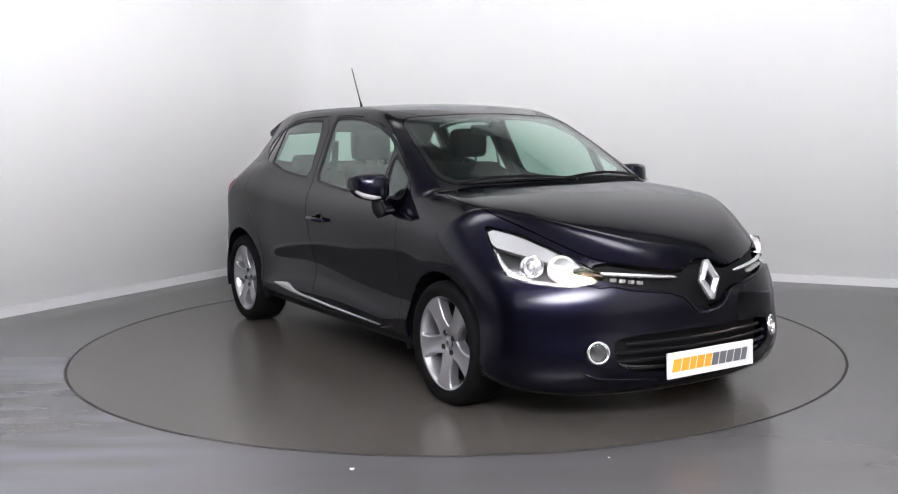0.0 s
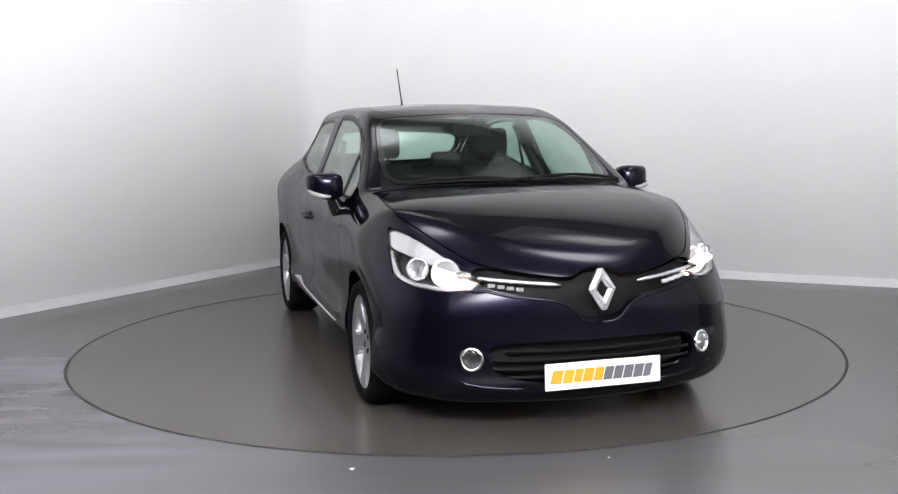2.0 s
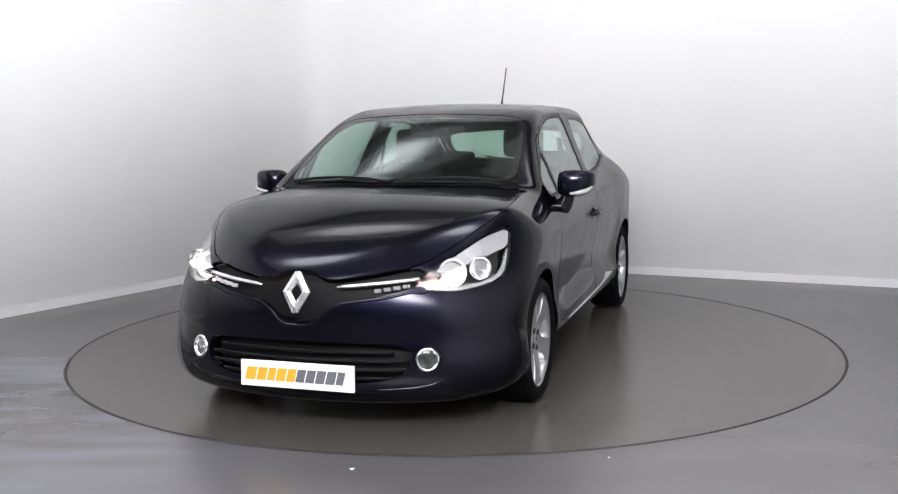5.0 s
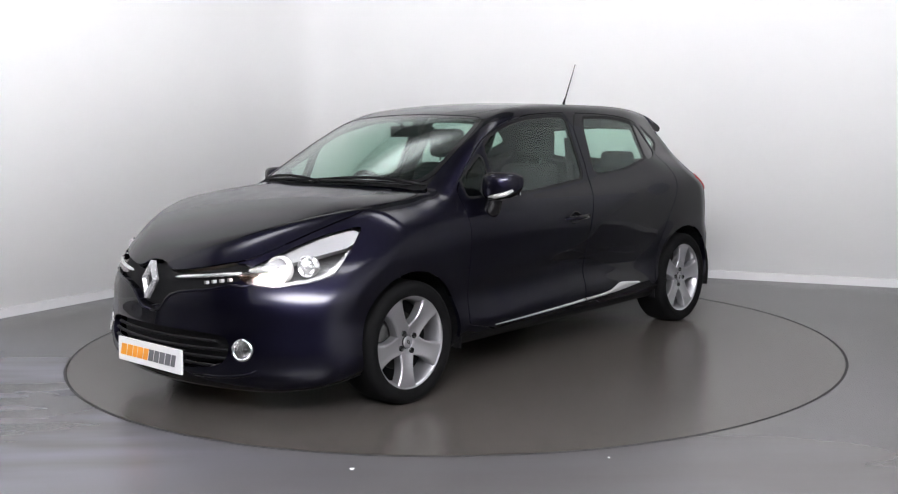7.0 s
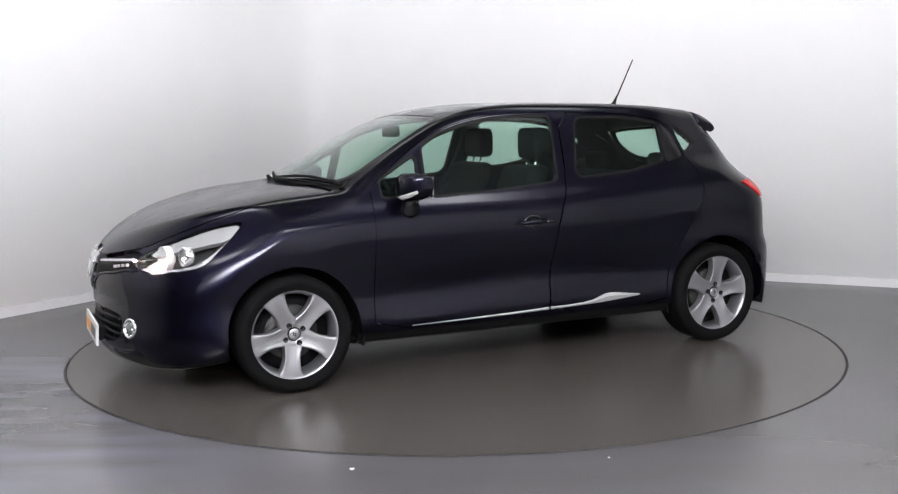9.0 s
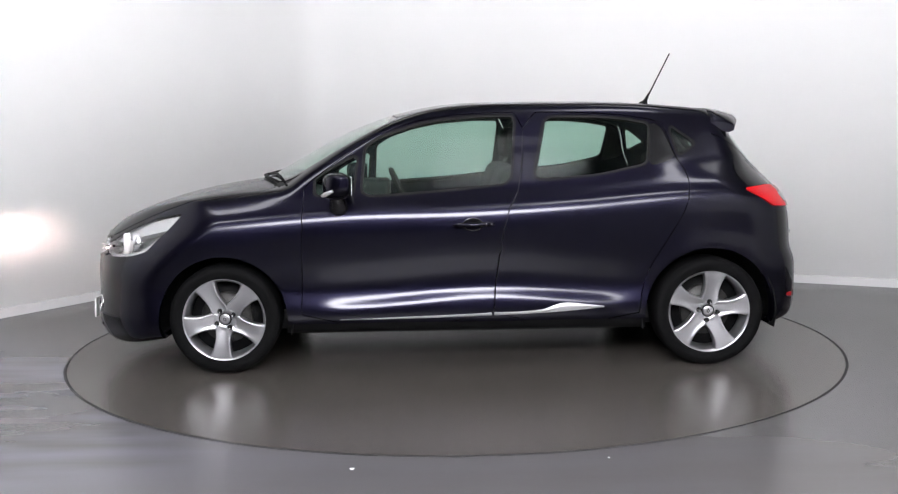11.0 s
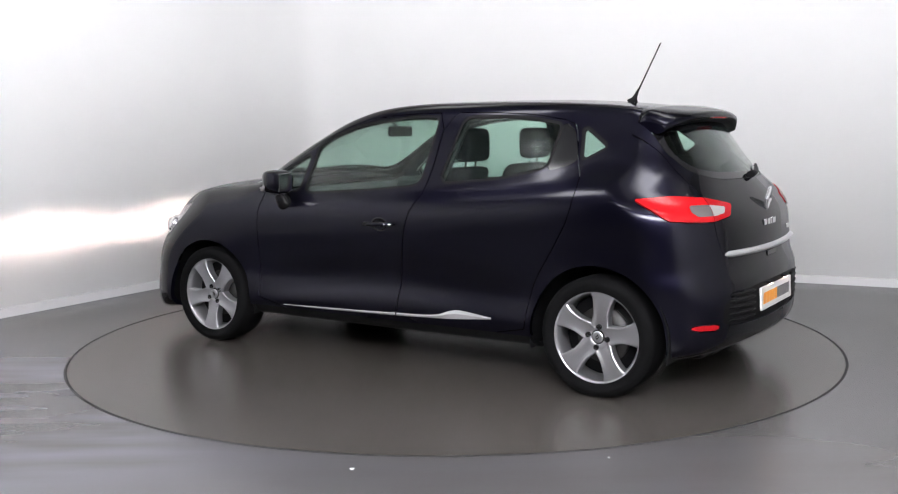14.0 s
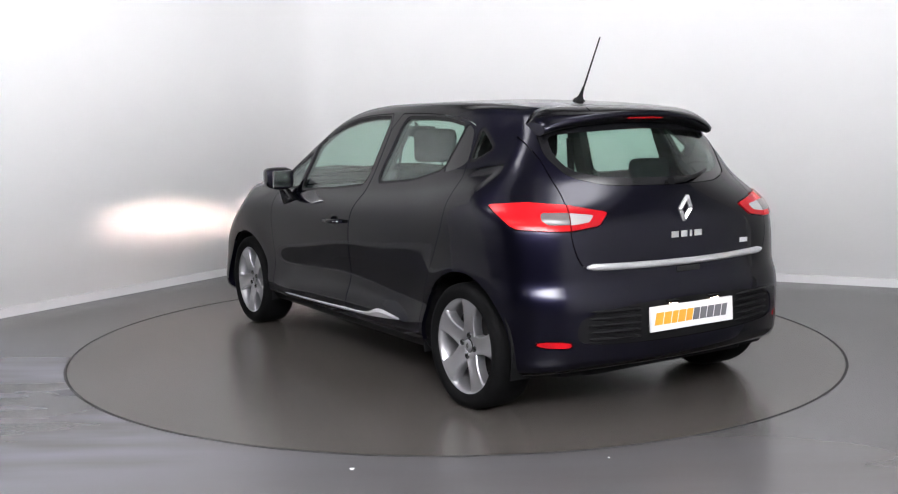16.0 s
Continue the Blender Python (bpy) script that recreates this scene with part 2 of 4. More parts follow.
def soft_box(x, y, z, sx, sy, tilt, turn, glow):
    ob = tagged(new("studio_light"), "large white studio soft box, lit", "studio light", "studio soft boxes")
    bm = bmesh.new()
    box(bm, (-sx / 2 - 0.03, -sy / 2 - 0.03, 0.0), (sx / 2 + 0.03, sy / 2 + 0.03, 0.07), 0.02)
    part("housing", bm, LAMP_WHITE, ob)
    # the diffuser is brightest in its middle and fades to its rim
    m = mat("soft_box_glow", (0.8, 0.8, 0.8), 0.6)
    n, l = m.node_tree.nodes, m.node_tree.links
    co, mp, gr = n.new("ShaderNodeTexCoord"), n.new("ShaderNodeMapping"), n.new("ShaderNodeTexGradient")
    gr.gradient_type = "QUADRATIC_SPHERE"
    mp.inputs["Scale"].default_value = (1.9 / sx, 1.9 / sy, 0)
    l.new(co.outputs["Object"], mp.inputs[0])
    l.new(mp.outputs[0], gr.inputs[0])
    r = ramp(m, gr.outputs["Fac"], [(0.0, (0.02, 0.02, 0.021)), (0.55, (0.965, 0.96, 1.0))])
    r.color_ramp.interpolation = "EASE"
    l.new(r.outputs[0], bsdf(m).inputs["Emission Color"])
    bsdf(m).inputs["Emission Strength"].default_value = glow
    bm = bmesh.new()
    box(bm, (-sx / 2, -sy / 2, -0.008), (sx / 2, sy / 2, -0.002))
    part("diffuser", bm, m, ob, "glowing white diffuser")
    ob.matrix_world = pose(x, y, z, 0, 0, turn) @ pose(0, 0, 0, tilt, 0, 0)


def floor_fleck(x, y, r):
    """A dry spot of white paint, uneven, a millimetre high."""
    pts = [(x + r * (1 + 0.3 * math.sin(3 * a + x)) * math.cos(a), y + 1.6 * r * (1 + 0.2 * math.cos(2 * a)) * math.sin(a)) for a in np.linspace(0, math.tau, 14)[:-1]]
    structure("floor_fleck", *prism(pts, -0.001, 0.0015), PLATE_WHITE, "small white paint fleck on the floor")


room()
floor_fleck(-0.398, -2.39, 0.008)
floor_fleck(0.594, -2.29, 0.004)
table = turntable()
for bx, by, bz, sx, sy, tilt, turn, glow in BOXES:
    soft_box(bx, by, bz, sx, sy, tilt, turn, glow)


# ---- the car's skin ----
# The skin is one smooth solid, given by its profiles; x ahead, y to the left, z up from the deck, between the axles.
AXLE, HUB_Z, HUB_Y = 1.2945, 0.292, 0.838
TYRE_R = 0.305


def spline(knots, reach=0.022):
    """A smooth curve through a few knots (monotone cubic)."""
    x = np.array([k[0] for k in knots], float)
    y = np.array([k[1] for k in knots], float)
    h, d = np.diff(x), np.diff(y) / np.diff(x)
    m = np.concatenate([[d[0]], (d[:-1] + d[1:]) / 2, [d[-1]]])
    for i in range(len(d)):
        if i + 1 < len(d) and d[i] * d[i + 1] <= 0:
            m[i + 1] = 0
    for i in range(len(d)):
        lim = 3 * abs(d[i])
        m[i], m[i + 1] = np.clip(m[i], -lim, lim), np.clip(m[i + 1], -lim, lim)

    def raw(q):
        q = np.clip(q, x[0] - 1, x[-1] + 1)
        i = np.clip(np.searchsorted(x, q) - 1, 0, len(d) - 1)
        t = (q - x[i]) / h[i]
        s = np.clip(t, 0, 1)
        v = y[i] * (1 + 2 * s) * (1 - s) ** 2 + y[i + 1] * s * s * (3 - 2 * s) + h[i] * m[i] * s * (1 - s) ** 2 - h[i] * m[i + 1] * s * s * (1 - s)
        return v + np.where(t < 0, t * h[i] * m[i], 0) + np.where(t > 1, (t - 1) * h[i] * m[i + 1], 0)

    # rounded over a short reach, so that the sheen runs without kinks
    step = 0.001
    fine = np.arange(x[0] - 0.9, x[-1] + 0.9, step)
    bell = np.exp(-0.5 * (np.arange(-4 * reach, 4 * reach + step, step) / reach) ** 2)
    soft = np.convolve(raw(fine), bell / bell.sum(), "same")
    cut = int(4.2 * reach / step)
    fine, soft = fine[cut:-cut], soft[cut:-cut]
    return lambda q: np.interp(q, fine, soft)


def ease(u):
    u = np.clip(u, 0, 1)
    return u * u * u * (u * (6 * u - 15) + 10)


crest = spline([(-2.1, 1.29), (-1.62, 1.352), (-1.3, 1.395), (-1.0, 1.423), (-0.6, 1.437), (-0.2, 1.438), (0.15, 1.42), (0.36, 1.38), (0.54, 1.329),
                (0.72, 1.25), (0.9, 1.155), (1.06, 1.065), (1.14, 1.018), (1.26, 0.996), (1.45, 0.966), (1.65, 0.92), (1.85, 0.852), (2.0, 0.777), (2.1, 0.702), (2.2, 0.62)])
nose = spline([(0.1, 2.06), (0.17, 2.11), (0.23, 2.14), (0.3, 2.15), (0.42, 2.138), (0.53, 2.145), (0.63, 2.132), (0.7, 2.11), (0.8, 2.05), (1.0, 1.95)])
tail = spline([(0.1, 1.8), (0.2, 1.87), (0.3, 1.9), (0.45, 1.905), (0.55, 1.9), (0.62, 1.872), (0.7, 1.868), (0.85, 1.848), (0.95, 1.8), (1.08, 1.705), (1.2, 1.615), (1.32, 1.53), (1.45, 1.43)])
flank = spline([(0.1, -0.14), (0.2, -0.06), (0.27, -0.02), (0.33, -0.012), (0.45, -0.027), (0.62, -0.012), (0.76, -0.002), (0.85, -0.012), (0.90, -0.037), (0.945, -0.07), (0.98, -0.0885), (1.15, -0.165), (1.36, -0.262), (1.46, -0.33)], 0.016)
waist = spline([(-2.0, 0.85), (-1.6, 0.862), (-1.25, 0.866), (-0.8, 0.855), (0.0, 0.856), (0.8, 0.855), (1.3, 0.866), (1.7, 0.866), (2.2, 0.85)])
lift = spline([(-2.0, 0.10), (-1.2, 0.08), (-0.6, 0.03), (0.0, 0.0), (0.6, -0.01), (1.3, -0.055)])


def smax(a, b, k):
    h = np.clip(0.5 + 0.5 * (a - b) / k, 0, 1)
    return b + (a - b) * h + k * h * (1 - h)


def width(x, z):
    """Half the skin's width at a station and height."""
    r_f = np.hypot(x - AXLE, z - HUB_Z)
    r_r = np.hypot(x + AXLE, z - HUB_Z)
    flare = 0.006 * np.exp(-((r_f - 0.34) / 0.09) ** 2) + 0.008 * np.exp(-((r_r - 0.34) / 0.09) ** 2)
    up = ease((z - 0.88) / 0.54)
    taper = up * (0.1 * np.clip(-x - 0.4, 0, 2) ** 2 + 0.045 * np.clip(x, 0, 2) ** 2)
    # the doors draw in above a curved fold and swell out below it
    fold = 0.335 + 0.085 * np.exp(-((x + 0.12) / 0.6) ** 2)
    reach = ease((x + 1.0) / 0.35) * ease((0.95 - x) / 0.35)
    doors = reach * (0.009 * ease((fold + 0.05 - z) / 0.1) - 0.011 * np.exp(-((z - fold - 0.10) / 0.09) ** 2))
    return (waist(x) + flank(z - lift(x) * ease((z - 0.45) / 0.4)) + flare + doors - taper - 0.05 * ease((z - 0.98) / 0.16) * ease((-x - 0.85) / 0.6)
            + 0.032 * ease((x - 1.28) * 2.6) * ease((0.36 - z) / 0.18) - 0.06 * ease((-x - 1.5) / 0.4) * ease((0.6 - z) / 0.3))


def solid(p):
    """Below zero inside the skin."""
    x, y, z = p[..., 0], np.abs(p[..., 1]), p[..., 2]
    s = y / 0.866
    glass = ease((x - 0.1) / 0.5) * ease((1.55 - x) / 0.5)
    hood = ease((x - 0.85) / 0.5)
    top = z - (crest(x + (0.10 + 0.26 * glass + 0.06 * hood) * y * y) - (0.07 - 0.05 * hood) * y * y - 0.30 * hood * np.clip(y - 0.5, 0, 1) ** 2)
    top = top / (1.03 + 0.09 * ease((x - 0.3) / 0.2) * ease((1.25 - x) / 0.2))
    side = y - width(x, z)
    front = x - (nose(z) - 0.25 * s ** 2 - 0.17 * s ** 6 - 0.5 * (z - 0.53 + np.sqrt((z - 0.53) ** 2 + 0.02)) * s ** 2)
    high = ease((z - 0.84) / 0.29)
    back = -x - (tail(z) - (0.12 + 0.18 * high) * s ** 2 - (0.19 + 0.16 * high) * s ** 8)
    floor_z = 0.19 - 0.05 * np.clip((x - 1.6) * 3, 0, 1) + 0.05 * np.clip((-x - 1.5) * 3, 0, 1) - z
    r = smax(side, top, 0.05 + 0.04 * ease((x - 0.8) * 2))
    r = smax(r, front, 0.06)
    r = smax(r, back / 1.1, 0.07)
    return smax(r, floor_z, 0.05)


def slope(p):
    """The skin's normal at points near it."""
    g = np.zeros_like(p)
    for k in range(3):
        d = np.zeros(3)
        d[k] = 0.004
        g[:, k] = solid(p + d) - solid(p - d)
    return g / np.maximum(np.linalg.norm(g, axis=1), 1e-9)[:, None]


def skin_grid(step):
    """Half of the skin (y >= 0) as triangles: a box's grid drawn in onto the solid."""
    xs = np.linspace(-2.2, 2.4, int(4.6 / step))
    ys = np.linspace(0, 1.05, int(1.05 / step))
    zs = np.linspace(-0.45, 1.6, int(2.05 / step))
    sheets = []
    for a, b, make in ((xs, zs, lambda a, b: (a, 0 * a + 1.05, b)), (xs, ys, lambda a, b: (a, b, 0 * a + 1.6)),
                       (ys, zs, lambda a, b: (0 * a + 2.4, a, b)), (ys, zs, lambda a, b: (0 * a - 2.2, a, b))):
        A, B = np.meshgrid(a, b, indexing="ij")
        v = np.stack(make(A, B), -1).reshape(-1, 3)
        n, m = len(a), len(b)
        i = (np.arange(n - 1)[:, None] * m + np.arange(m - 1)).ravel()
        q = np.stack([i, i + m, i + m + 1, i + 1], -1)
        sheets.append((v, q))
    V, Q, base = [], [], 0
    for v, q in sheets:
        V.append(v)
        Q.append(q + base)
        base += len(v)
    V, Q = np.concatenate(V), np.concatenate(Q)
    key = np.round(V * 1e5).astype(np.int64)
    _, first, back = np.unique(key, axis=0, return_index=True, return_inverse=True)
    V, Q = V[first], back.reshape(-1)[Q]
    eye = np.stack([np.clip(V[:, 0] * 0.86, -1.35, 1.5), 0 * V[:, 1], np.full(len(V), 0.62)], -1)
    lo, hi = np.zeros(len(V)), np.ones(len(V))
    for _ in range(26):
        mid = (lo + hi) / 2
        inside = solid(eye + mid[:, None] * (V - eye)) < 0
        lo, hi = np.where(inside, mid, lo), np.where(inside, hi, mid)
    P = eye + ((lo + hi) / 2)[:, None] * (V - eye)
    F = np.concatenate([Q[:, [0, 1, 2]], Q[:, [0, 2, 3]]])
    # all triangles face outwards
    n = np.cross(P[F[:, 1]] - P[F[:, 0]], P[F[:, 2]] - P[F[:, 0]])
    c = P[F].mean(1)
    flip = (n * slope(c)).sum(1) < 0
    F[flip] = F[flip][:, ::-1]
    return P, F


def rounded(points, times=2, soft=0.22):
    """A closed outline with its corners cut round."""
    p = np.array(points, float)
    for _ in range(times):
        q = np.roll(p, -1, 0)
        p = np.stack([(1 - soft) * p + soft * q, soft * p + (1 - soft) * q], 1).reshape(-1, 2)
    return p


def outline_distance(q, poly):
    """Signed distance of plane points to a closed outline, below zero inside."""
    best, inside = np.full(len(q), 1e9), np.zeros(len(q), bool)
    for a, b in zip(poly, np.roll(poly, -1, 0)):
        e = b - a
        w = q - a
        t = np.clip((w @ e) / max(e @ e, 1e-12), 0, 1)
        best = np.minimum(best, ((w - t[:, None] * e) ** 2).sum(1))
        cross = (a[1] > q[:, 1]) != (b[1] > q[:, 1])
        x = a[0] + (q[:, 1] - a[1]) * e[0] / (e[1] if abs(e[1]) > 1e-12 else 1e-12)
        inside ^= cross & (q[:, 0] < x)
    return np.where(inside, -1, 1) * np.sqrt(best)


class Skin:
    """Triangles of half the skin, each with the name of the panel it belongs to."""

    def __init__(self, points, faces, tags):
        self.P, self.F, self.tag = points, faces, tags

    def some(self, names):
        """A copy of the named triangles, to cut further."""
        keep = np.isin(self.tag, names)
        return Skin(self.P.copy(), self.F[keep], self.tag[keep].copy())

    def cut(self, field, names, into):
        """Splits the named triangles along field = 0; those below zero become part of `into`."""
        d = field(self.P)
        d[np.abs(d) < 1e-6] = 1e-6
        s = d[self.F] < 0
        mine = np.isin(self.tag, names)
        mixed = mine & s.any(1) & ~s.all(1)
        self.tag[mine & s.all(1)] = into
        if not mixed.any():
            return
        F, S, T = self.F[mixed], s[mixed], self.tag[mixed]
        lone = np.where(S.sum(1) == 1, S.argmax(1), (~S).argmax(1))
        r = np.arange(len(F))
        a, b, c = F[r, lone], F[r, (lone + 1) % 3], F[r, (lone + 2) % 3]
        pairs = np.concatenate([np.sort(np.stack([a, b], 1), 1), np.sort(np.stack([a, c], 1), 1)])
        uniq, back = np.unique(pairs, axis=0, return_inverse=True)
        back = back.reshape(-1)
        w = d[uniq[:, 0]] / (d[uniq[:, 0]] - d[uniq[:, 1]])
        fresh = self.P[uniq[:, 0]] + w[:, None] * (self.P[uniq[:, 1]] - self.P[uniq[:, 0]])
        ids = len(self.P) + back
        ab, ac = ids[:len(F)], ids[len(F):]
        self.P = np.concatenate([self.P, fresh])
        inner = S[r, lone]
        tip = np.stack([a, ab, ac], 1)
        q1, q2 = np.stack([ab, b, c], 1), np.stack([ab, c, ac], 1)
        tag_tip = np.where(inner, into, T)
        tag_rest = np.where(inner, T, into)
        self.F = np.concatenate([self.F[~mixed], tip, q1, q2])
        self.tag = np.concatenate([self.tag[~mixed], tag_tip, tag_rest, tag_rest])

    def panel(self, plane, poly, names, into, guard=None, gap=0.0022, turns=2, grow=0.0, soft=0.22):
        """Cuts a panel by an outline in a plane of the car, with a shut line round it."""
        poly = rounded(poly, turns, soft)

        def field(off):
            def f(p):
                d = outline_distance(plane(p), poly) - grow + off
                return np.maximum(d, guard(p)) if guard is not None else d
            return f
        if gap:
            self.cut(field(-gap), names, "gap")
            self.cut(field(gap), ["gap"], into)
            self.tag[self.tag == "gap"] = "hole"
        else:
            self.cut(field(0), names, into)

    def mesh(self, names, name, both=False, mirror=False, push=0.0, thick=0.008):
        """A shell of the named triangles; both: joined with its mirror image."""
        F = self.F[np.isin(self.tag, names)]
        used, F = np.unique(F, return_inverse=True)
        P, F = self.P[used], F.reshape(-1, 3)
        # crumbs left between two cuts are dropped
        home = np.arange(len(P))
        for _ in range(60):
            low = home[F].min(1)
            was = home.copy()
            np.minimum.at(home, F.ravel(), np.repeat(low, 3))
            home = home[home]
            if (home == was).all():
                break
        count = np.bincount(home[F[:, 0]], minlength=len(P))
        F = F[count[home[F[:, 0]]] >= min(80, count.max())]
        area = np.linalg.norm(np.cross(P[F[:, 1]] - P[F[:, 0]], P[F[:, 2]] - P[F[:, 0]]), axis=1)
        F = F[area > 1e-10]
        if both:
            N = len(P)
            m = P * [1, -1, 1]
            mid = np.abs(P[:, 1]) < 1e-5
            ids = np.where(mid, np.arange(N), N + np.arange(N))
            P, F = np.concatenate([P, m]), np.concatenate([F, ids[F][:, ::-1]])
        elif mirror:
            P, F = P * [1, -1, 1], F[:, ::-1]
        n = slope(P)
        outer, inner = P + push * n, P + (push - thick) * n
        N = len(P)
        e = np.concatenate([F[:, [0, 1]], F[:, [1, 2]], F[:, [2, 0]]])
        code = e.min(1).astype(np.int64) * N + e.max(1)
        _, back, count = np.unique(code, return_inverse=True, return_counts=True)
        rim = e[count[back.reshape(-1)] == 1]
        k = len(rim)
        wall = np.concatenate([outer[rim[:, 0]], outer[rim[:, 1]], inner[rim[:, 1]], inner[rim[:, 0]]])
        j = 2 * N + np.arange(k)
        quads = np.stack([j + k, j, j + 3 * k, j + 2 * k], 1)
        V = np.concatenate([outer, inner, wall])
        faces = F.tolist() + (F[:, ::-1] + N).tolist() + quads.tolist()
        me = bpy.data.meshes.new(name)
        me.from_pydata(V.tolist(), [], faces)
        me.polygons.foreach_set("use_smooth", [True] * len(me.polygons))
        side = np.cross(wall[:k] - wall[k:2 * k], wall[3 * k:] - wall[:k])
        side = side / np.maximum(np.linalg.norm(side, axis=1), 1e-9)[:, None]
        normals = np.concatenate([n, -n, side, side, side, side])
        me.update()
        me.normals_split_custom_set_from_vertices(normals.tolist())
        return me


def side_view(p):
    return p[:, [0, 2]]


def plan_view(p):
    return np.stack([p[:, 0], np.abs(p[:, 1])], 1)


def end_view(p):
    return np.stack([np.abs(p[:, 1]), p[:, 2]], 1)


def front_corner(p):
    return np.stack([(np.abs(p[:, 1]) - p[:, 0]) * 0.7071, p[:, 2]], 1)


def rear_corner(p):
    return np.stack([(np.abs(p[:, 1]) + p[:, 0]) * 0.7071, p[:, 2]], 1)


def beside(y):
    return lambda p: y - p[:, 1]


def ahead_of(x):
    return lambda p: x - p[:, 0]


def behind(x):
    return lambda p: p[:, 0] - x


def above(z):
    return lambda p: z - p[:, 2]


# outlines of the panels
FRONT_GLASS = [(0.552, 0.938), (0.535, 1.19), (0.45, 1.243), (0.283, 1.297), (0.113, 1.33), (-0.09, 1.345), (-0.27, 1.345), (-0.235, 0.997), (0.1, 0.966)]
REAR_DOOR_GLASS = [(-0.365, 1.01), (-0.437, 1.338), (-0.71, 1.336), (-0.864, 1.323), (-1.005, 1.297), (-0.975, 1.092), (-0.72, 1.038)]
BLIND_PANEL = [(-1.025, 1.295), (-1.07, 1.262), (-1.118, 1.132), (-1.09, 1.112), (-0.995, 1.088)]
QUARTER_GLASS = [(-1.125, 1.285), (-1.255, 1.19), (-1.155, 1.13)]
FRONT_LIGHT = [(0.605, 0.948), (0.582, 1.15), (0.80, 1.03), (0.80, 0.945)]
FRONT_DOOR = [(0.885, 0.262), (0.876, 0.5), (0.87, 0.824), (0.862, 0.92), (0.865, 0.99), (0.67, 1.132), (0.5, 1.243), (0.3, 1.318), (0.1, 1.355), (-0.1, 1.367),
              (-0.32, 1.369), (-0.291, 0.982), (-0.202, 0.822), (-0.15, 0.5), (-0.13, 0.262)]
REAR_DOOR = [(-0.1335, 0.262), (-0.1535, 0.5), (-0.2055, 0.822), (-0.2945, 0.982), (-0.3235, 1.369), (-0.6, 1.365), (-0.85, 1.35), (-1.07, 1.312), (-1.1, 1.25), (-1.13, 1.126),
             (-1.185, 1.028), (-1.165, 0.863), (-1.065, 0.69), (-0.975, 0.55), (-0.93, 0.42), (-0.91, 0.262)]
WINDSCREEN = [(1.15, -0.3), (1.15, 0.0), (1.105, 0.3), (0.985, 0.635), (0.67, 0.605), (0.355, 0.535), (0.40, 0.3), (0.415, 0.0), (0.415, -0.3)]
COWL = [(1.2, -0.3), (1.2, 0.0), (1.15, 0.3), (1.03, 0.625), (1.0, 0.66), (0.96, 0.65), (0.67, 0.58), (0.67, -0.3)]
BONNET = [(1.19, -0.3), (1.19, 0.0), (1.145, 0.3), (1.025, 0.62), (1.05, 0.685), (1.23, 0.71), (1.485, 0.715), (1.63, 0.664), (1.785, 0.594), (1.947, 0.494), (2.045, 0.339),
          (2.095, 0.195), (2.106, 0.113), (2.093, 0.078), (2.085, 0.04), (2.085, 0.0), (2.085, -0.3)]
HEADLAMP = [(-0.535, 0.853), (-0.697, 0.823), (-0.841, 0.77), (-0.993, 0.704), (-1.085, 0.655), (-1.02, 0.622), (-0.915, 0.611), (-0.755, 0.628), (-0.655, 0.656), (-0.58, 0.768)]
UPPER_GRILLE = [(-0.2, 0.74), (0.05, 0.735), (0.085, 0.71), (0.11, 0.69), (0.195, 0.69), (0.49, 0.72), (0.53, 0.657), (0.462, 0.628), (0.362, 0.605), (0.2, 0.585), (0.13, 0.555),
                (0.082, 0.502), (-0.2, 0.49)]
LOWER_GRILLE = [(-0.3, 0.415), (0.0, 0.415), (0.44, 0.408), (0.478, 0.36), (0.46, 0.285), (0.34, 0.247), (0.0, 0.235), (-0.3, 0.235)]
TAIL_LAMP = [(-0.452, 0.952), (-0.634, 0.963), (-0.804, 0.95), (-0.977, 0.915), (-0.945, 0.859), (-0.835, 0.841), (-0.742, 0.842), (-0.585, 0.852)]
REAR_GLASS = [(-0.3, 1.315), (0.0, 1.315), (0.43, 1.295), (0.53, 1.27), (0.548, 1.16), (0.49, 1.062), (0.34, 1.024), (0.0, 1.018), (-0.3, 1.018)]
TAILGATE = [(-0.3, 1.5), (0.0, 1.5), (0.54, 1.45), (0.556, 1.33), (0.585, 1.21), (0.565, 1.125), (0.565, 1.015), (0.585, 0.945), (0.615, 0.83), (0.59, 0.72), (0.55, 0.675), (0.336, 0.669), (0.0, 0.662), (-0.3, 0.662)]
REAR_INSERT = [(-0.3, 0.525), (0.3, 0.525), (0.585, 0.488), (0.62, 0.42), (0.60, 0.36), (0.3, 0.345), (-0.3, 0.345)]
REFLECTOR = [(0.635, 0.346), (0.635, 0.376), (0.765, 0.38), (0.765, 0.352)]


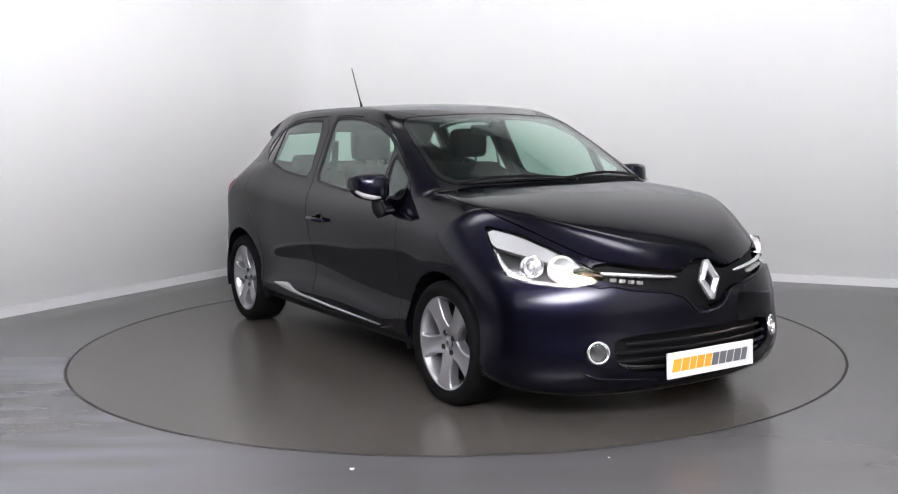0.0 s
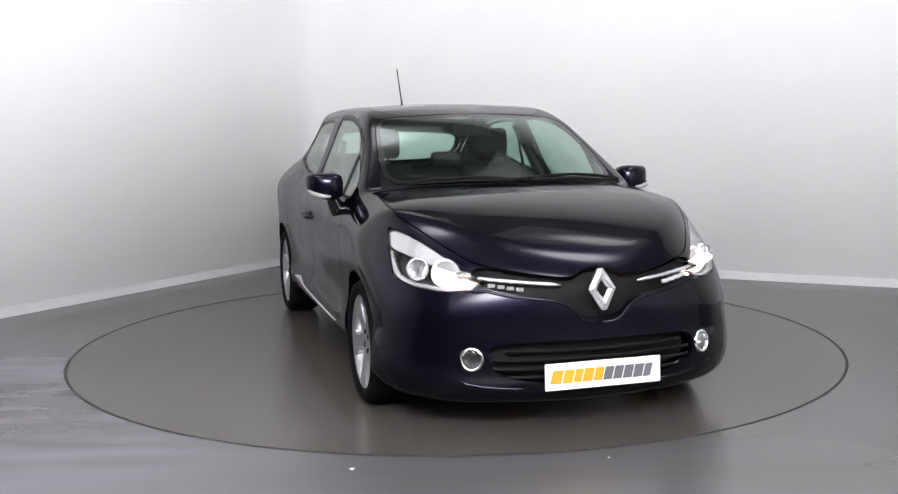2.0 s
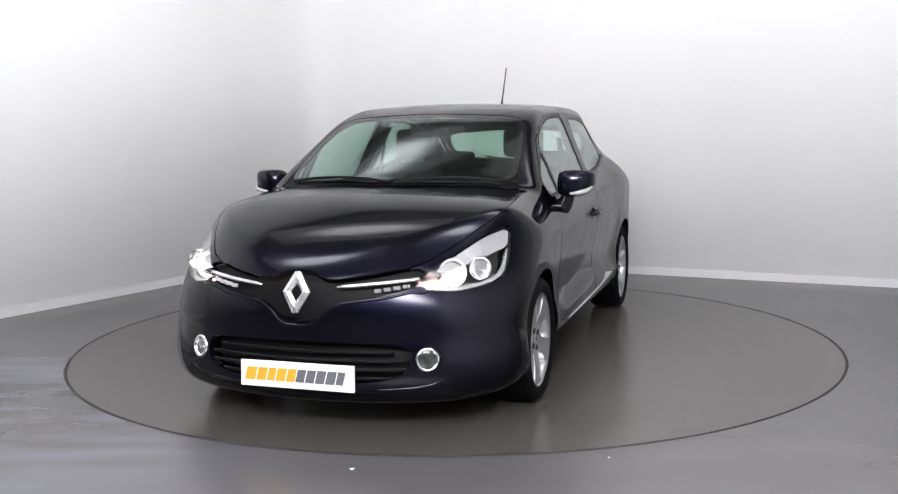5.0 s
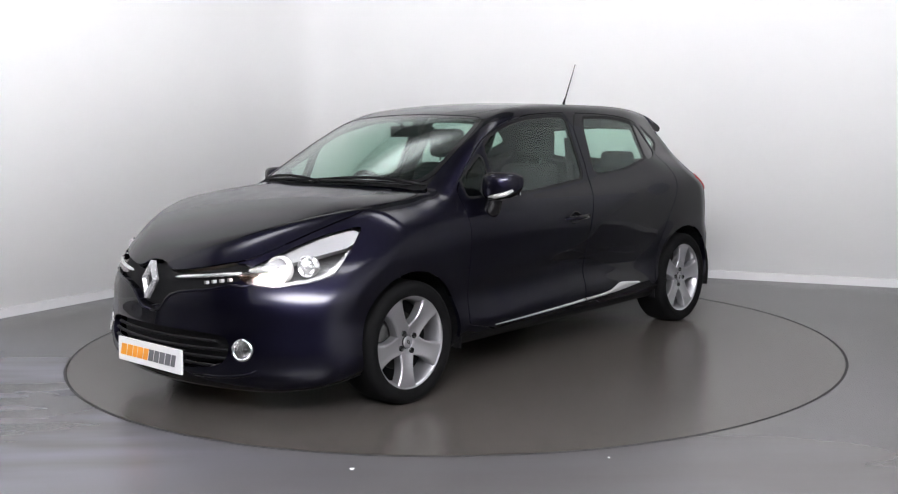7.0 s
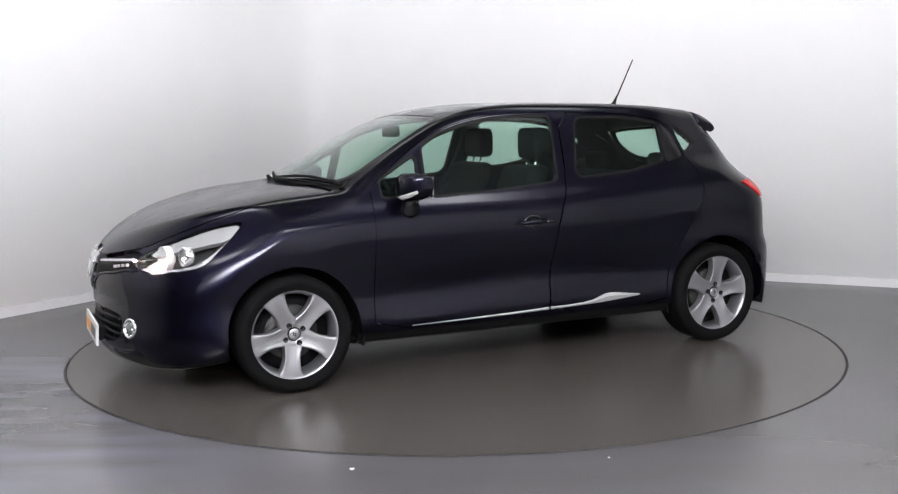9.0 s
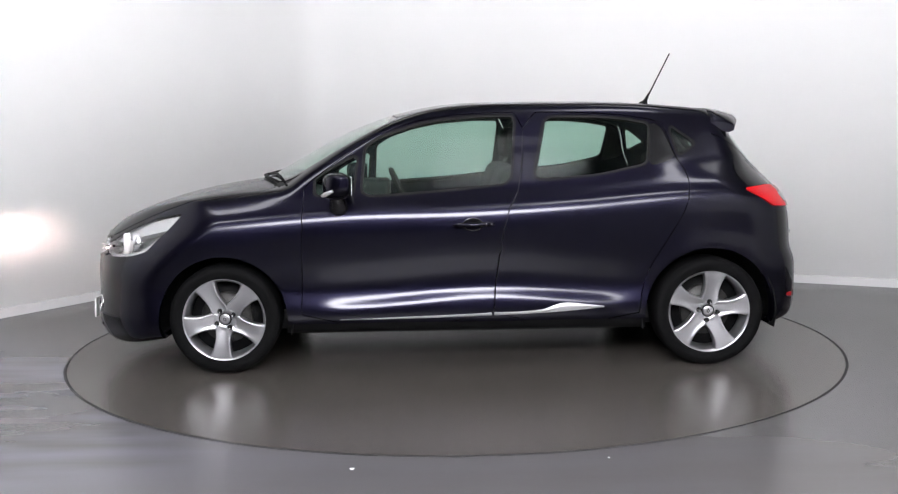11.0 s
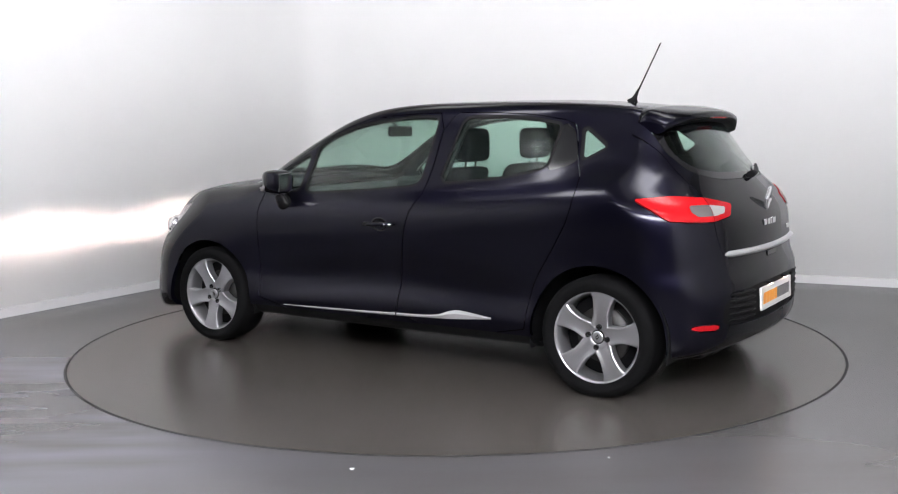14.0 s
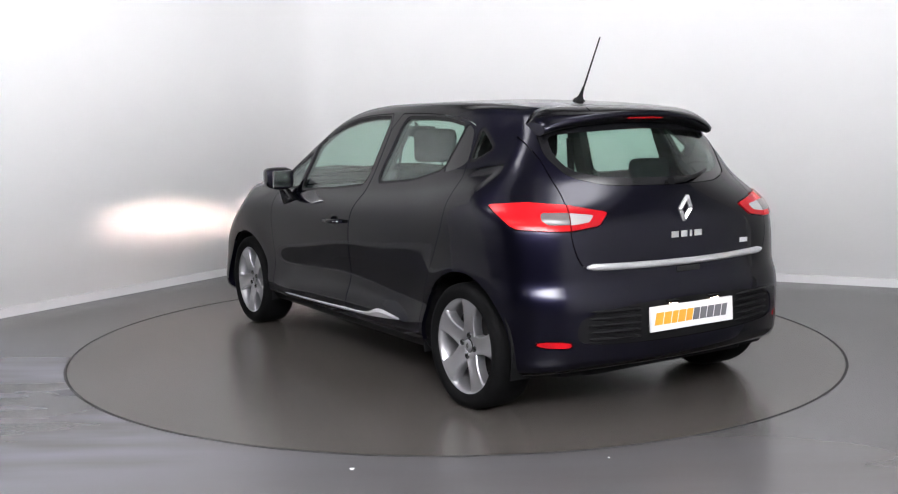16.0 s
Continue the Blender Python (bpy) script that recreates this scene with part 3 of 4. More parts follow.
def cut_panels():
    points, faces = skin_grid(0.0185)
    k = Skin(points, faces, np.array(["body"] * len(faces), dtype="U24"))
    for x in (AXLE, -AXLE):
        k.cut(lambda p, x=x: np.maximum(np.hypot(p[:, 0] - x, p[:, 2] - HUB_Z) - (0.338 if x > 0 else 0.346), 0.5 - p[:, 1]), ["body"], "hole")
    k.panel(plan_view, BONNET, ["body"], "bonnet", above(0.64))
    k.panel(plan_view, WINDSCREEN, ["body"], "windscreen", above(0.9), gap=0.002)
    k.panel(plan_view, COWL, ["body"], "cowl", above(0.9), gap=0)
    k.panel(front_corner, HEADLAMP, ["body", "bonnet"], "headlamp", ahead_of(1.3), soft=0.1)
    k.panel(end_view, UPPER_GRILLE, ["body"], "upper_grille", ahead_of(1.8), gap=0)
    k.panel(end_view, LOWER_GRILLE, ["body"], "lower_grille", ahead_of(1.8), gap=0)
    k.cut(lambda p: np.maximum(np.hypot(p[:, 1] - 0.533, p[:, 2] - 0.342) - 0.05, 1.5 - p[:, 0]), ["body", "lower_grille"], "hole")
    k.panel(rear_corner, TAIL_LAMP, ["body"], "tail_lamp", behind(-1.2), soft=0.08)
    k.panel(end_view, REAR_GLASS, ["body"], "rear_glass", behind(-1.2), gap=0.002, soft=0.15)
    k.panel(end_view, TAILGATE, ["body"], "tailgate", behind(-1.36))
    k.panel(end_view, TAILGATE, ["tail_lamp"], "tail_lamp_inner", behind(-1.36))
    k.panel(end_view, REFLECTOR, ["body"], "reflector", behind(-1.5), gap=0.002, turns=1)
    k.panel(end_view, REAR_INSERT, ["body"], "rear_insert", behind(-1.6), gap=0)
    k.panel(side_view, FRONT_DOOR, ["body", "cowl"], "front_door", beside(0.42), turns=1)
    k.panel(side_view, REAR_DOOR, ["body"], "rear_door", beside(0.42), turns=1)
    # a narrow ring of seal round each pane, then the pane itself
    for poly, door, glass in ((FRONT_GLASS, "front_door", "front_pane"), (FRONT_LIGHT, "front_door", "front_light"), (REAR_DOOR_GLASS, "rear_door", "rear_pane"),
                              (BLIND_PANEL, "rear_door", "blind_panel"), (QUARTER_GLASS, "body", "quarter_pane")):
        k.panel(side_view, poly, [door], glass + "_seal", beside(0.42), gap=0, grow=0.014, soft=0.09)
        k.panel(side_view, poly, [glass + "_seal"], glass, beside(0.42), gap=0, soft=0.09)
    k.panel(plan_view, WINDSCREEN, ["windscreen"], "windscreen_pane", gap=0, grow=-0.028)
    k.panel(end_view, REAR_GLASS, ["rear_glass"], "rear_glass_pane", gap=0, grow=-0.035)
    k.cut(lambda p: np.maximum(p[:, 2] - 0.262, np.abs(p[:, 0]) - 1.3), ["body"], "sill")
    k.cut(lambda p: np.maximum(1.60 + 0.14 * (p[:, 2] - 0.5) - p[:, 0], p[:, 2] - 0.69), ["body"], "front_bumper")
    k.cut(lambda p: np.maximum(p[:, 0] + 1.57, p[:, 2] - 0.86), ["body"], "rear_bumper")
    k.panel(plan_view, [(0.43, -0.3), (0.415, 0.0), (0.37, 0.505), (-0.4, 0.525), (-1.1, 0.50), (-1.36, 0.47), (-1.36, -0.3)], ["body"], "roof", above(1.2), turns=1)
    k.cut(lambda p: np.maximum(0.87 - p[:, 0], p[:, 2] - 0.985), ["body"], "front_wing")
    return k

# ---- the car ----
CAR_X, CAR_Y = -0.0466, -0.0099
car = tagged(new("car"), "dark blue-black five-door hatchback, clean, lamps lit, on the turntable", "car")


def fit(me, name, material, parent=None, label=""):
    """A panel of the car."""
    me.materials.append(material)
    ob = new(name, me)
    ob.parent = parent or car
    if parent is None:
        ob.location = (CAR_X, CAR_Y, 0)
    if label:
        ob["label"] = label
    return ob


def lathe(bm, profile, n=48, m=Matrix()):
    """A profile of (radius, height) turned about the z axis."""
    rings = []
    for r, h in profile:
        rings.append([bm.verts.new(m @ Vector((r * math.cos(math.tau * i / n), r * math.sin(math.tau * i / n), h))) for i in range(n)])
    for a, b in zip(rings, rings[1:]):
        for i in range(n):
            f = bm.faces.new((a[i], a[(i + 1) % n], b[(i + 1) % n], b[i]))
            f.smooth = True
    return rings


def tube(bm, path, r, n=10, flat=1.0):
    """A round bar along a path, closed at its ends; r is one radius or one for each point."""
    pts = [Vector(p) for p in path]
    rs = r if isinstance(r, (list, tuple)) else [r] * len(pts)
    rings = []
    for i, p in enumerate(pts):
        d = (pts[min(i + 1, len(pts) - 1)] - pts[max(i - 1, 0)]).normalized()
        u = d.cross(Vector((0, 0, 1)))
        u = (u if u.length > 1e-3 else d.cross(Vector((0, 1, 0)))).normalized()
        v = u.cross(d)
        rings.append([bm.verts.new(p + rs[i] * (math.cos(math.tau * k / n) * u + flat * math.sin(math.tau * k / n) * v)) for k in range(n)])
    for a, b in zip(rings, rings[1:]):
        for k in range(n):
            f = bm.faces.new((a[k], a[(k + 1) % n], b[(k + 1) % n], b[k]))
            f.smooth = True
    bm.faces.new(rings[0][::-1])
    bm.faces.new(rings[-1])


def blob(lo, hi, bevel, segments=3, shape=None):
    """A padded block with rounded edges; shape bends its corners."""
    bm = bmesh.new()
    vs = box(bm, lo, hi)
    if shape:
        for v in bm.verts:
            v.co = shape(v.co)
    bmesh.ops.bevel(bm, geom=list(bm.edges), offset=bevel, segments=segments, affect="EDGES", profile=0.55)
    for f in bm.faces:
        f.smooth = True
    return bm


def on_skin_x(y, z, front=True):
    """Where the skin's front or back stands at y, z."""
    lo, hi = (1.0, 2.5) if front else (-2.3, -0.9)
    for _ in range(13):
        mid = (lo + hi) / 2
        inside = solid(np.array([[mid, y, z]]))[0] < 0
        if front:
            lo, hi = (mid, hi) if inside else (lo, mid)
        else:
            lo, hi = (lo, mid) if inside else (mid, hi)
    return (lo + hi) / 2


def on_skin_y(x, z):
    lo, hi = 0.2, 1.1
    for _ in range(13):
        mid = (lo + hi) / 2
        lo, hi = (mid, hi) if solid(np.array([[x, mid, z]]))[0] < 0 else (lo, mid)
    return (lo + hi) / 2


def on_skin_z(x, y):
    lo, hi = 0.5, 1.6
    for _ in range(13):
        mid = (lo + hi) / 2
        lo, hi = (mid, hi) if solid(np.array([[x, y, mid]]))[0] < 0 else (lo, mid)
    return (lo + hi) / 2


def piece(name, bm, material, parent=None, label=""):
    ob = part(name, bm, material, parent or car, label)
    if parent is None:
        ob.location = (CAR_X, CAR_Y, 0)
    return ob


def sides(call):
    """Builds a thing on the car's left and then on its right."""
    for s in (1, -1):
        call(s)


STRIP_TOP = spline([(-0.75, 0.333), (-0.6, 0.351), (-0.52, 0.357), (-0.46, 0.344), (-0.41, 0.326), (-0.114, 0.309), (0.3, 0.2955), (0.7, 0.285)], 0.012)
STRIP_FOOT = spline([(-0.75, 0.331), (-0.457, 0.308), (-0.113, 0.2955), (0.3, 0.2855), (0.7, 0.282)], 0.012)


def sill_strip(door, s, x0, x1):
    """The bright strip along the foot of a door, swelling into a leaf at its back end."""
    bm = bmesh.new()
    rows = []
    for x in np.linspace(x0, x1, 40):
        lo, hi = float(STRIP_FOOT(x)), float(STRIP_TOP(x))
        ridge = lo + 0.62 * (hi - lo)
        rows.append([bm.verts.new((x, s * (on_skin_y(x, z) + d), z)) for z, d in ((lo, -0.01), (lo, 0.004), (ridge, 0.009), (hi, 0.004), (hi, -0.01))])
    for a, b in zip(rows, rows[1:]):
        for i in range(5):
            bm.faces.new((a[i], a[(i + 1) % 5], b[(i + 1) % 5], b[i]))
    bm.faces.new(rows[0])
    bm.faces.new(rows[-1][::-1])
    bmesh.ops.recalc_face_normals(bm, faces=bm.faces)
    piece("door_trim", bm, SATIN, door, "satin silver strip")


def body_panels(k):
    shell = fit(k.mesh(["body"], "body_shell", both=True, thick=0.02), "body_shell", PAINT)
    fit(k.mesh(["roof"], "roof", both=True, thick=0.012), "roof", PAINT)
    fit(k.mesh(["bonnet"], "bonnet", both=True, thick=0.012), "bonnet", PAINT)
    fit(k.mesh(["cowl"], "cowl", both=True, push=-0.006, thick=0.01), "cowl_panel", PLASTIC, label="black plastic cowl below the windscreen")
    fit(k.mesh(["front_bumper"], "front_bumper", both=True, thick=0.03), "front_bumper", PAINT)
    fit(k.mesh(["rear_bumper"], "rear_bumper", both=True, thick=0.03), "rear_bumper", PAINT)
    gate = fit(k.mesh(["tailgate"], "tailgate", both=True, thick=0.02), "tailgate", PAINT)
    fit(k.mesh(["windscreen"], "windscreen_border", both=True, push=-0.002, thick=0.006), "windscreen_border", FRIT)
    fit(k.mesh(["windscreen_pane"], "windscreen", both=True, push=-0.002, thick=0.005), "windscreen", GLASS, label="pale green tinted windscreen")
    fit(k.mesh(["rear_glass"], "rear_border", both=True, push=-0.003, thick=0.006), "rear_window_border", FRIT, gate)
    fit(k.mesh(["rear_glass_pane"], "rear_pane", both=True, push=-0.003, thick=0.005), "rear_window", GLASS, gate, "tinted rear window")
    fit(k.mesh(["upper_grille"], "upper_grille", both=True, push=-0.03, thick=0.005), "upper_grille", PLASTIC, label="black upper grille band")
    fit(k.mesh(["lower_grille"], "lower_grille", both=True, push=-0.06, thick=0.005), "lower_grille", PLASTIC, label="black lower air intake")
    fit(k.mesh(["rear_insert"], "rear_insert", both=True, push=-0.008, thick=0.02), "bumper_insert", PLASTIC, label="black textured plastic insert of the rear bumper")
    for mirror in (False, True):
        fit(k.mesh(["front_wing"], "front_wing", mirror=mirror, thick=0.02), "front_wing", PAINT)
        fit(k.mesh(["sill"], "sill", mirror=mirror, push=-0.01, thick=0.02), "sill", PLASTIC)
        door = fit(k.mesh(["front_door"], "front_door", mirror=mirror, thick=0.035), "front_door", PAINT)
        for tag, name in (("front_pane", "window"), ("front_light", "quarter_light")):
            fit(k.mesh([tag + "_seal"], tag + "_seal", mirror=mirror, push=-0.003, thick=0.02), "window_seal", SEAL, door)
            fit(k.mesh([tag], tag, mirror=mirror, push=-0.006, thick=0.004), name, GLASS, door, "pale green tinted pane")
        sill_strip(door, -1 if mirror else 1, 0.68, -0.126)
        door2 = fit(k.mesh(["rear_door"], "rear_door", mirror=mirror, thick=0.035), "rear_door", PAINT)
        fit(k.mesh(["rear_pane_seal"], "rear_pane_seal", mirror=mirror, push=-0.003, thick=0.02), "window_seal", SEAL, door2)
        fit(k.mesh(["rear_pane"], "rear_pane", mirror=mirror, push=-0.006, thick=0.004), "window", GLASS, door2, "pale green tinted pane")
        fit(k.mesh(["blind_panel_seal", "blind_panel"], "blind_panel", mirror=mirror, push=-0.004, thick=0.03), "handle_panel", GLOSS_BLACK, door2, "gloss black panel with the hidden handle")
        sill_strip(door2, -1 if mirror else 1, -0.139, -0.725)
        fit(k.mesh(["quarter_pane_seal"], "quarter_seal", mirror=mirror, push=-0.003, thick=0.02), "quarter_seal", SEAL)
        fit(k.mesh(["quarter_pane"], "quarter_pane", mirror=mirror, push=-0.005, thick=0.004), "quarter_window", GLASS)
        lamp_ob = fit(k.mesh(["tail_lamp"], "tail_lamp", mirror=mirror, push=0.006, thick=0.02), "tail_lamp", RED_LIT, label="red tail lamp, lit")
        fit(k.mesh(["tail_lamp_inner"], "tail_lamp_inner", mirror=mirror, push=0.006, thick=0.02), "tail_lamp_inner", RED_LENS, gate, "red lamp on the tailgate")
        fit(k.mesh(["reflector"], "reflector", mirror=mirror, push=-0.001, thick=0.01), "reflector", RED_LENS, label="red reflector low on the bumper")
        fit(k.mesh(["tail_lamp", "tail_lamp_inner"], "lamp_backing", mirror=mirror, push=-0.03, thick=0.006), "lamp_backing", TRIM, lamp_ob)
        # the pale windows in the tail lamps
        pale = k.some(["tail_lamp", "tail_lamp_inner"])
        pale.panel(rear_corner, [(-0.70, 0.917), (-0.80, 0.916), (-0.915, 0.903), (-0.90, 0.876), (-0.84, 0.867), (-0.735, 0.868), (-0.70, 0.89)], ["tail_lamp", "tail_lamp_inner"], "pale", gap=0, soft=0.08)
        pale.panel(end_view, TAILGATE, ["pale"], "pale_inner", behind(-1.36))
        fit(pale.mesh(["pale"], "pale_outer", mirror=mirror, push=0.0075, thick=0.006), "indicator_lens", SMOKED_LENS, lamp_ob, "smoked grey lens")
        fit(pale.mesh(["pale_inner"], "pale_inner", mirror=mirror, push=0.0075, thick=0.006), "reversing_lens", WHITE_LENS, gate, "pale clear lens")
        headlamp(k, mirror)
    return shell


def headlamp(k, mirror):
    s = -1 if mirror else 1
    unit = fit(k.mesh(["headlamp"], "headlamp", mirror=mirror, push=-0.085, thick=0.006), "headlamp", DARK_BOWL, label="clear headlamp with chrome reflectors, lit")
    fit(k.mesh(["headlamp"], "lens", mirror=mirror, push=0.0, thick=0.003), "lens", LENS, unit, "clear lens")
    trim = k.some(["headlamp"])
    trim.panel(front_corner, [(-0.583, 0.762), (-0.60, 0.762), (-0.674, 0.674), (-0.757, 0.647), (-0.915, 0.629), (-1.012, 0.638), (-1.016, 0.627), (-0.915, 0.615), (-0.755, 0.632), (-0.657, 0.66)], ["headlamp"], "strip", gap=0, turns=1)
    trim.panel(front_corner, [(-0.541, 0.848), (-0.697, 0.818), (-0.841, 0.765), (-0.985, 0.702), (-0.95, 0.69), (-0.80, 0.725), (-0.70, 0.748), (-0.572, 0.775)], ["headlamp"], "brow", gap=0, turns=1)
    fit(trim.mesh(["strip"], "light_strip", mirror=mirror, push=-0.012, thick=0.012), "light_strip", PALE_BOWL, unit, "pale light guide strip")
    fit(trim.mesh(["brow"], "brow", mirror=mirror, push=-0.014, thick=0.03), "brow_reflector", PALE_BOWL, unit, "pale ribbed reflector")
    for i in range(4):
        bm = bmesh.new()
        x, y, z = 1.62 + 0.075 * i, 0.668 - 0.036 * i, 0.80 - 0.026 * i
        tube(bm, [(x + 0.01, s * (y + 0.03), z - 0.03), (x - 0.02, s * (y - 0.03), z + 0.012)], 0.004, 6)
        piece("rib", bm, CHROME, unit)
    # the two round bowls, the inner one lit
    for x, y, z, r, lit in ((1.868, 0.592, 0.679, 0.056, True), (1.79, 0.69, 0.692, 0.044, False)):
        m = Matrix.Translation((x, s * y, z)) @ Matrix.Rotation(radians(s * 14), 4, "Z") @ Matrix.Rotation(radians(90), 4, "Y")
        bm = bmesh.new()
        lathe(bm, [(0.006, -0.06), (r * 0.55, -0.052), (r * 0.85, -0.026), (r, 0.004), (r + 0.004, 0.004), (r + 0.004, -0.03)], 28, m)
        piece("reflector_bowl", bm, LIT_BOWL if lit else SILVER_BOWL, unit, "chrome bowl")
        bm = bmesh.new()
        bmesh.ops.create_uvsphere(bm, u_segments=16, v_segments=10, radius=0.017 if lit else 0.009, matrix=m @ Matrix.Translation((0, 0, -0.034)))
        piece("bulb", bm, BULB if lit else CHROME, unit, "lit bulb" if lit else "")
    # the dipped beam comes from an added glowing plate behind a low slot
    m = Matrix.Translation((1.888, s * 0.515, 0.668)) @ Matrix.Rotation(radians(5.0), 4, "Y")
    bm = bmesh.new()
    w, h = 0.038, 0.0065
    reach = {y: on_skin_x(0.515 + s * y, 0.66) - 1.888 + 0.003 for y in (-w, w)}
    vs = [bm.verts.new(m @ Vector((reach[y] * k, y, z))) for k in (0, 1) for y, z in ((-w, -h), (w, -h), (w, h), (-w, h))]
    for i in range(4):
        j = (i + 1) % 4
        bm.faces.new((vs[i], vs[j], vs[4 + j], vs[4 + i]))
    bm.faces.new(vs[:4])
    piece("beam_shield", bm, SHIELD_BLACK, unit, "black slot added to shape the beam")
    bm = bmesh.new()
    box(bm, (0.001, -0.03, -0.007), (0.003, 0.03, 0.006))
    bmesh.ops.transform(bm, matrix=m, verts=bm.verts)
    piece("beam_source", bm, BEAM, unit, "glowing plate added for the dipped beam")


def wheels():
    first = new("wheel")
    first.parent = car
    first["label"] = "five-spoke silver alloy wheel with a black tyre"
    turn = Matrix.Rotation(radians(-90), 4, "X")
    bm = bmesh.new()
    lathe(bm, [(0.212, -0.085), (0.222, -0.1), (0.25, -0.108), (0.275, -0.104), (0.288, -0.088), (0.2915, -0.07), (0.2925, 0.0), (0.2915, 0.07), (0.288, 0.088), (0.275, 0.104), (0.262, 0.1075),
               (0.258, 0.1085), (0.25, 0.108), (0.236, 0.104), (0.222, 0.098), (0.214, 0.085)], 72, turn)
    part("tyre", bm, RUBBER, first, "black road tyre")
    bm = bmesh.new()
    lathe(bm, [(0.214, -0.08), (0.2, -0.06), (0.196, 0.02), (0.2, 0.06), (0.207, 0.078), (0.212, 0.088), (0.22, 0.0945), (0.2255, 0.092), (0.226, 0.086), (0.222, 0.08), (0.214, 0.075)], 72, turn)
    part("rim", bm, ALLOY, first, "silver alloy rim")
    bm = bmesh.new()
    lathe(bm, [(0.02, 0.0), (0.05, 0.012), (0.135, 0.012), (0.138, 0.002), (0.138, -0.02), (0.06, -0.03)], 48, turn)
    part("brake_disc", bm, IRON, first)
    bm = bmesh.new()
    lathe(bm, [(0.001, -0.002), (0.194, -0.006), (0.195, -0.03)], 48, turn)
    part("backing_plate", bm, PLASTIC, first)
    # a spoke: broad at the hub, waisted, flared to the rim, dished between two bright shoulders
    bm = bmesh.new()
    rows = []
    for r, w, h in ((0.045, 0.034, 0.070), (0.07, 0.0475, 0.0745), (0.082, 0.0455, 0.0765), (0.098, 0.0415, 0.0795), (0.118, 0.0395, 0.083), (0.14, 0.041, 0.0858),
                    (0.165, 0.0455, 0.0878), (0.187, 0.0515, 0.089), (0.203, 0.0585, 0.0893), (0.217, 0.068, 0.089)):
        line = []
        dish = 0.0045 * min(1, max(0, (0.2 - r) / 0.06))
        for q, drop in ((-1, 0.05), (-1, 0.0075), (-0.95, 0.003), (-0.84, 0.0), (-0.7, dish * 0.55), (-0.36, dish), (0, dish * 1.1), (0.36, dish), (0.7, dish * 0.55), (0.84, 0.0), (0.95, 0.003), (1, 0.0075), (1, 0.05)):
            line.append(bm.verts.new((q * w, h - drop, math.sqrt(max(r * r - (q * w) ** 2, 0)))))
        rows.append(line)
    for a, b in zip(rows, rows[1:]):
        for i in range(len(a) - 1):
            f = bm.faces.new((a[i], b[i], b[i + 1], a[i + 1]))
            f.smooth = 0 < i < len(a) - 2
    bmesh.ops.recalc_face_normals(bm, faces=bm.faces)
    spoke = part("spoke", bm, ALLOY, first)
    for i in range(1, 5):
        o = spoke.copy()
        scene.collection.objects.link(o)
        o.matrix_local = Matrix.Rotation(radians(72 * i), 4, "Y")
    bm = bmesh.new()
    lathe(bm, [(0.08, 0.03), (0.08, 0.06), (0.074, 0.0675), (0.055, 0.0685), (0.036, 0.0685), (0.034, 0.066)], 48, turn)
    part("hub", bm, ALLOY, first)
    bm = bmesh.new()
    lathe(bm, [(0.0005, 0.0755), (0.018, 0.075), (0.025, 0.0735), (0.0285, 0.070)], 32, turn)
    cap = part("hub_cap", bm, ALLOY, first, "silver centre cap")
    bm = bmesh.new()
    ring = []
    for q, y in ((1.0, 0.0752), (1.0, 0.0772), (0.5, 0.0772), (0.5, 0.0752)):
        ring.append([bm.verts.new((q * 0.0095 * cx, y, q * 0.0145 * cz)) for cx, cz in ((1, 0), (0, 1), (-1, 0), (0, -1))])
    for a, b in zip(ring, ring[1:]):
        for i in range(4):
            bm.faces.new((a[i], a[(i + 1) % 4], b[(i + 1) % 4], b[i]))
    bmesh.ops.recalc_face_normals(bm, faces=bm.faces)
    part("cap_lozenge", bm, IRON, cap, "small dark lozenge")
    for i in range(4):
        a = math.tau * (i + 0.5) / 4 + 0.78
        m = Matrix.Translation((0.05 * math.cos(a), 0, 0.05 * math.sin(a))) @ turn
        bm = bmesh.new()
        lathe(bm, [(0.0135, 0.06), (0.0135, 0.0752), (0.0115, 0.0757), (0.0095, 0.074), (0.0005, 0.0735)], 16, m)
        part("wheel_bolt", bm, GLOSS_BLACK, first)
    spots = [(AXLE, 1, 29), (-AXLE, 1, -9), (AXLE, -1, 31), (-AXLE, -1, 8)]
    poses = [Matrix.Translation((CAR_X + x, CAR_Y + s * 0.742, HUB_Z)) @ (Matrix() if s > 0 else Matrix.Rotation(math.pi, 4, "Z")) @ Matrix.Rotation(radians(a), 4, "Y") for x, s, a in spots]
    first.matrix_basis = poses[0]
    for m in poses[1:]:
        copy_thing(first, m)
    # liners of the wheel arches
    for x in (AXLE, -AXLE):
        for s in (1, -1):
            bm = bmesh.new()
            n = 24
            rows = []
            for i in range(n + 1):
                a = math.pi * (i / n * 1.16 - 0.08)
                rows.append([bm.verts.new((x + r * math.cos(a), s * y, HUB_Z + r * math.sin(a))) for r, y in ((0.05, 0.52), (0.36, 0.52), (0.36, 0.835), (0.366, 0.835), (0.366, 0.5), (0.05, 0.5))])
            for a, b in zip(rows, rows[1:]):
                for j in range(6):
                    bm.faces.new((a[j], a[(j + 1) % 6], b[(j + 1) % 6], b[j]))
            bmesh.ops.recalc_face_normals(bm, faces=bm.faces)
            piece("arch_liner", bm, PLASTIC)


